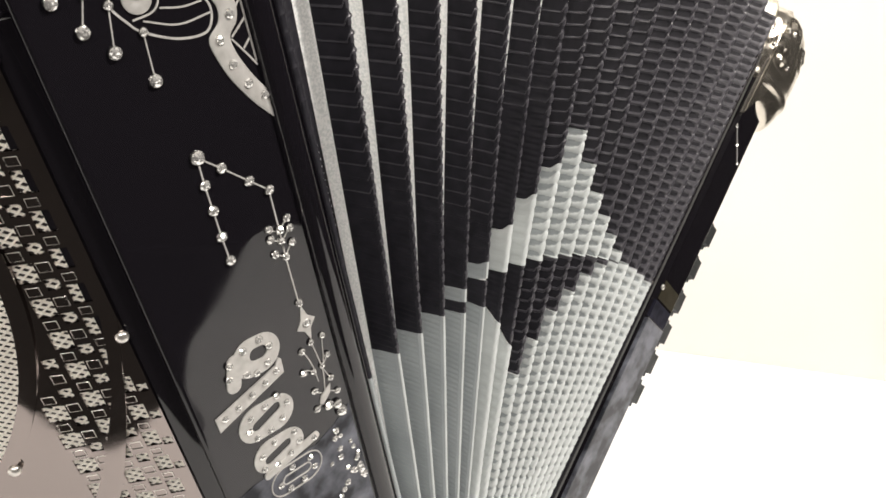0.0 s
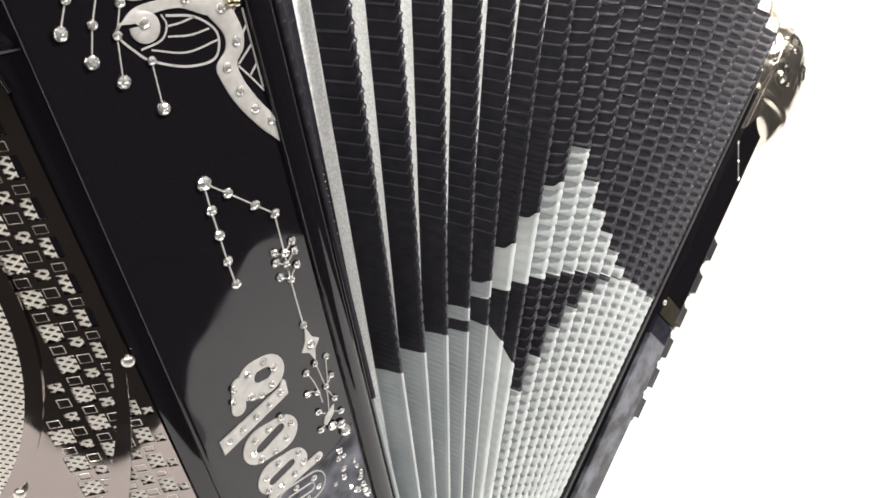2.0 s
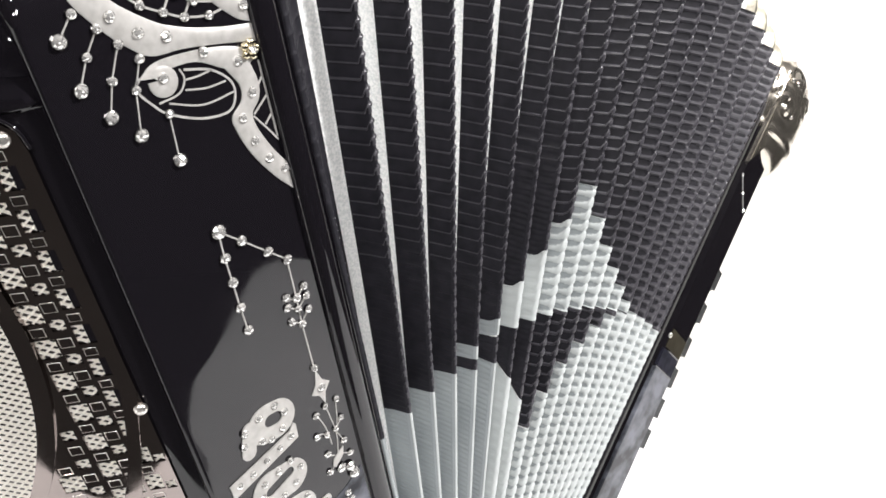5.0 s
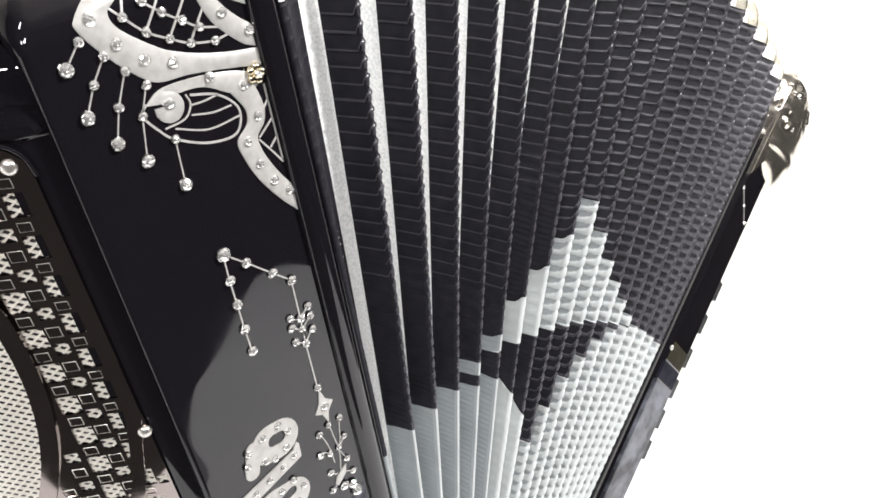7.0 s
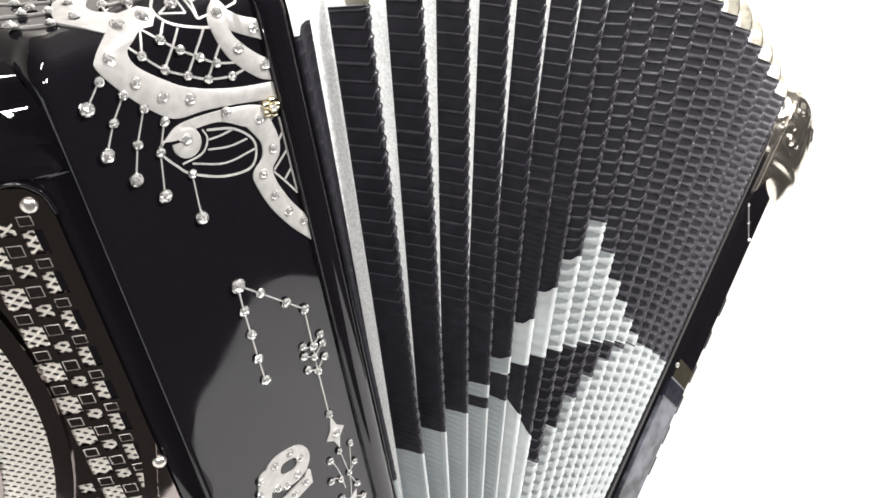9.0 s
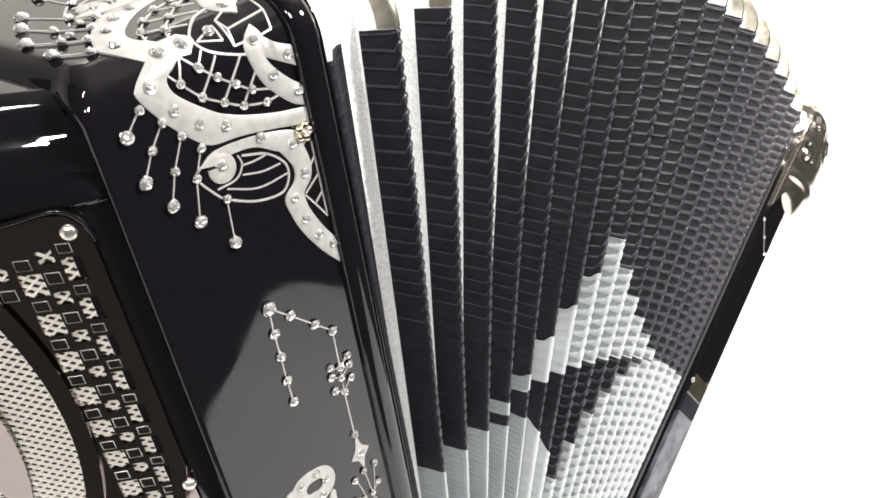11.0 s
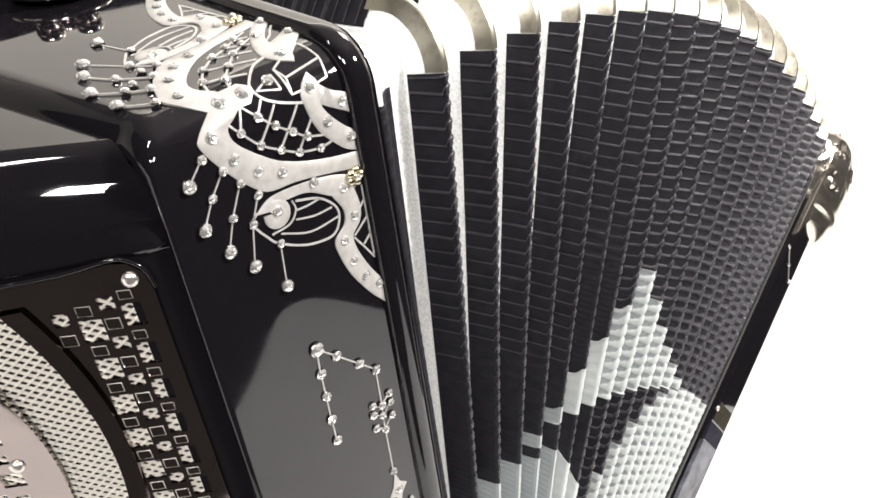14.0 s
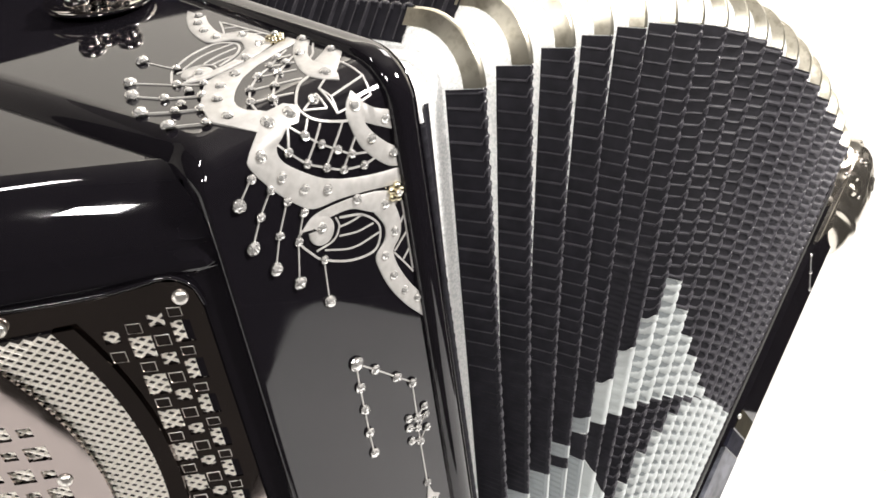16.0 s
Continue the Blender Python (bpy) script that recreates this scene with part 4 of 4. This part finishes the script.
def guard(k, parent):
    """The nickel corner guard that bends over the crest of fold k."""
    rt = top_r(k)
    front, bend = rt - BOT, CORNER * math.pi / 2
    bm = bmesh.new()
    rings = []
    for i in range(15):
        s = front + 0.0006 + (bend + 0.008) * i / 14
        rings.append([fold_point(k, s, rt, f, h) for f, h in ((-0.30, -0.0004), (-0.30, 0.0006), (-0.14, 0.0007), (-0.08, 0.0008), (-0.04, 0.0010), (0, 0.0010), (0.04, 0.0010), (0.08, 0.0008), (0.14, 0.0007), (0.30, 0.0006), (0.30, -0.0004))])
    skin(bm, rings)
    bmesh.ops.recalc_face_normals(bm, faces=bm.faces)
    return part("corner_guard", bm, NICKEL, parent, "nickel corner guard", smooth=40)


for k in range(0, FOLDS):
    fold = lining(k)
    rt = top_r(k)
    front, bend = rt - BOT, CORNER * math.pi / 2
    cuts = [0.0]
    if k in UPPER:
        cuts += [LOWER[k] - BOT, (0.342 if k == 4 else 0.349) - BOT, UPPER[k] - BOT, front]
        cols = [TAPE_W, TAPE_K, TAPE_W, TAPE_K]
    else:
        cuts += [((0.3355, 0.3374, 0.3395, 0.341)[k] if k < 4 else 0.352) - BOT, front]
        cols = [TAPE_W, TAPE_K]
    skews = [0.0] * len(cuts)
    if k in (5, 6, 7):
        skews[1] = -0.8 * (LOWER[k - 1] - LOWER[k])
    rounds = [0.0] * len(cuts)
    if k in UPPER:
        rounds[3] = {4: 0.0, 5: 0.35}.get(k, 0.6 if k < 9 else 0.0)
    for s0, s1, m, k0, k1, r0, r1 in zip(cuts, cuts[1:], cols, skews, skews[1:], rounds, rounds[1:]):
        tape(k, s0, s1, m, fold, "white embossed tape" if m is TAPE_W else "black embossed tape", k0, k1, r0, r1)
    if k:
        guard(k, fold)
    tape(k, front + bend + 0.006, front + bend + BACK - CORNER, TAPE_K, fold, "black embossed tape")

# ---------------------------------------------------------------- bass side
BASS = Matrix.Translation(APEX) @ Matrix.Rotation(radians(26.3), 4, "Y")
bm = bmesh.new()


def bass_ring(x, grow=0.0):
    out = [(x, -grow, 0.10), (x, -grow, 0.588)]
    for i in range(7):
        w = math.pi / 2 * i / 6
        out.append((x, 0.03 - (0.03 + grow) * math.cos(w), 0.590 + (0.03 + grow) * math.sin(w)))
    return [*out, (x, 0.19, 0.620 + grow), (x, 0.20, 0.10)]


skin(bm, [bass_ring(0.0105, -0.002), bass_ring(0.0107, 0.003), bass_ring(0.0122, 0.0055), bass_ring(0.0126, 0.0055), bass_ring(0.0555, 0.0055), bass_ring(0.0560, 0.0055), bass_ring(0.0590, 0.0045), bass_ring(0.0608, 0.002), bass_ring(0.0615, -0.002), bass_ring(0.0616, -0.02)])
bmesh.ops.recalc_face_normals(bm, faces=bm.faces)
bass = part("bass_body", bm, LACQUER, accordion, "glossy black lacquered bass body", smooth=35, matrix=BASS)
for x0, x1, grow, m, name in ((-0.001, 0.0045, 0.001, LACQUER, "rim_rail"), (0.0048, 0.0062, 0.002, DULL, "rim_strip"), (0.0065, 0.011, 0.001, LACQUER, "rim_rail")):
    bm = bmesh.new()
    skin(bm, [bass_ring(x0, grow - 0.003), bass_ring(x0, grow), bass_ring(x1, grow), bass_ring(x1, grow - 0.003)], caps=False)
    part(name, bm, m, bass, smooth=35)
bm = bmesh.new()
box(bm, 0.0108, 0.0552, -0.0062, -0.001, 0.12, 0.3510)
bmesh.ops.bevel(bm, geom=list(bm.edges), offset=0.0006, segments=2, affect="EDGES")
part("pearl_inlay", bm, PEARL, bass, "grey mother-of-pearl celluloid inlay")
# the olive reflection beside the screw, put into a coloured patch
bm = bmesh.new()
box(bm, 0.0126, 0.0552, -0.0060, -0.001, 0.3685, 0.3860)
bmesh.ops.bevel(bm, geom=list(bm.edges), offset=0.0008, segments=2, affect="EDGES")
part("brown_reflection", bm, OLIVE, bass, "olive brown patch painted for a reflection in the lacquer")
# the dark reflection under it, a matt patch that hides the mirrored table
bm = bmesh.new()
box(bm, 0.0112, 0.0552, -0.0060, -0.001, 0.3514, 0.3681)
bmesh.ops.bevel(bm, geom=list(bm.edges), offset=0.0008, segments=2, affect="EDGES")
part("dark_reflection", bm, BLUEBLACK, bass, "blue-black patch painted for a dark reflection in the lacquer")
# the body widens towards the back, where the register tabs stand out of its side
bm = bmesh.new()
plan = [(0.05, 0.022), (0.19, 0.064), (0.19, 0.19), (0.05, 0.19)]
prism(bm, [(x, y, 0.101) for x, y in plan], [(x, y, 0.515) for x, y in plan])
bmesh.ops.recalc_face_normals(bm, faces=bm.faces)
bmesh.ops.bevel(bm, geom=list(bm.edges), offset=0.006, segments=3, affect="EDGES")
part("bass_side", bm, LACQUER, bass, "glossy black side of the bass body", smooth=40)
for b in (0.4519, 0.4201, 0.3876, 0.3586, 0.3306, 0.3026):
    b = 0.4475 + 1.223 * (b - 0.4201)
    bm = bmesh.new()
    box(bm, 0.150, 0.2080, 0.0400, 0.0640, b - 0.0150, b + 0.0150)
    bmesh.ops.bevel(bm, geom=list(bm.edges), offset=0.0048, segments=4, affect="EDGES")
    part("register_tab", bm, TABS, bass, "rounded black register tab", smooth=40)
s = new("screw", SCREW_ME)
s.parent = bass
s.matrix_basis = Matrix.Translation((0.0135, -0.0052, 0.3791)) @ Matrix.Rotation(radians(90), 4, "X")

# chrome corner cap with raised scrolls and beads
CAP = Vector((0.0515, 0.012, 0.6085))


def cap_at(u, v, grow=0.0):
    """A place on the cap: u from its foot (0) to its top (1), v round it from the outer side."""
    w = math.pi * u
    rad = math.sin(w) ** (0.30 + 0.12 * 2 * u if u < 0.5 else 0.42 + 0.75 * (2 * u - 1))
    x = (0.051 + grow) * rad * math.cos(v)
    return CAP + Vector((x, -(0.029 + grow) * rad * math.sin(v), -(0.052 + grow) * math.cos(w) + 0.02 * x))


def relief(u, v):
    """The height of the cast scrolls on the cap."""
    h = 0.0
    for u0, v0, size, turn, tall in ((0.47, 2.15, 0.013, 0.5, 0.0026), (0.70, 2.0, 0.011, -1.0, 0.0022), (0.62, 1.3, 0.012, 2.0, 0.0018), (0.58, 2.9, 0.012, 1.2, 0.0018), (0.84, 2.4, 0.009, 0.0, 0.0015)):
        x, y = (v - v0) * 0.034, (u - u0) * 0.165
        r = math.hypot(x, y)
        h += tall * math.sin(math.pi * r / 0.0046 + math.atan2(y, x) + turn) * math.exp(-(r / size) ** 2)
    h += 0.0022 * math.exp(-((u - 0.335 - 0.03 * math.cos(v)) / 0.025) ** 2)
    return h * min(1.0, 4 * math.sin(math.pi * u) ** 2)


bm = bmesh.new()
skin(bm, [[cap_at(0.004 + 0.992 * i / 56, v, relief(0.004 + 0.992 * i / 56, v if v < 4.4 else v - 2 * math.pi)) for v in np.linspace(0, 2 * math.pi, 80, endpoint=False)] for i in range(57)])
bmesh.ops.recalc_face_normals(bm, faces=bm.faces)
cap = part("corner_cap", bm, CAPMETAL, accordion, "ornate cast chrome corner cap", smooth=70, matrix=BASS)
bm = bmesh.new()
ring = [Vector((float(x), 0, float(z))) for x, z in spline([(0.0085, 0.5400), (0.0215, 0.5560), (0.0300, 0.5680), (0.0330, 0.5900), (0.0300, 0.6100), (0.0160, 0.6330)], 5)] + [Vector((0.0118, 0, 0.6270)), Vector((0.0112, 0, 0.5900))]
low, top = prism(bm, [p + Vector((0, -0.004, 0)) for p in ring], [p + Vector((0, -0.0078, 0)) for p in ring])
bmesh.ops.recalc_face_normals(bm, faces=bm.faces)
bmesh.ops.bevel(bm, geom=[e for e in bm.edges if all(v.co.y < -0.0077 for v in e.verts)], offset=0.0009, segments=3, affect="EDGES")
part("flange", bm, CAPMETAL, cap, "cast chrome flange along the bellows rim", smooth=50)
for u, v, r in ((0.86, 2.3, 0.0022), (0.655, 2.44, 0.0020), (0.622, 2.28, 0.0022), (0.638, 2.08, 0.0022), (0.46, 1.88, 0.0020), (0.50, 2.5, 0.0018), (0.42, 2.7, 0.0016)):
    bm = bmesh.new()
    bmesh.ops.create_icosphere(bm, subdivisions=2, radius=r)
    part("bead", bm, CHROME, cap, smooth=80).location = cap_at(u, v, relief(u, v) + 0.0004)
# beaded string on the bass body
bm = bmesh.new()
prism(bm, [(0.0115, -0.0050, 0.5288), (0.0495, -0.0050, 0.5111), (0.0495, -0.0050, 0.5117), (0.0115, -0.0050, 0.5294)], [(0.0115, -0.0060, 0.5288), (0.0495, -0.0060, 0.5111), (0.0495, -0.0060, 0.5117), (0.0115, -0.0060, 0.5294)])
bmesh.ops.recalc_face_normals(bm, faces=bm.faces)
part("inlaid_line", bm, INLAY, bass)
for x, b in ((0.0120, 0.5289), (0.0306, 0.5205), (0.0490, 0.5117)):
    stone(Vector((x, -0.0056, b)), Vector((0, -1, 0)), 0.0016, bass)
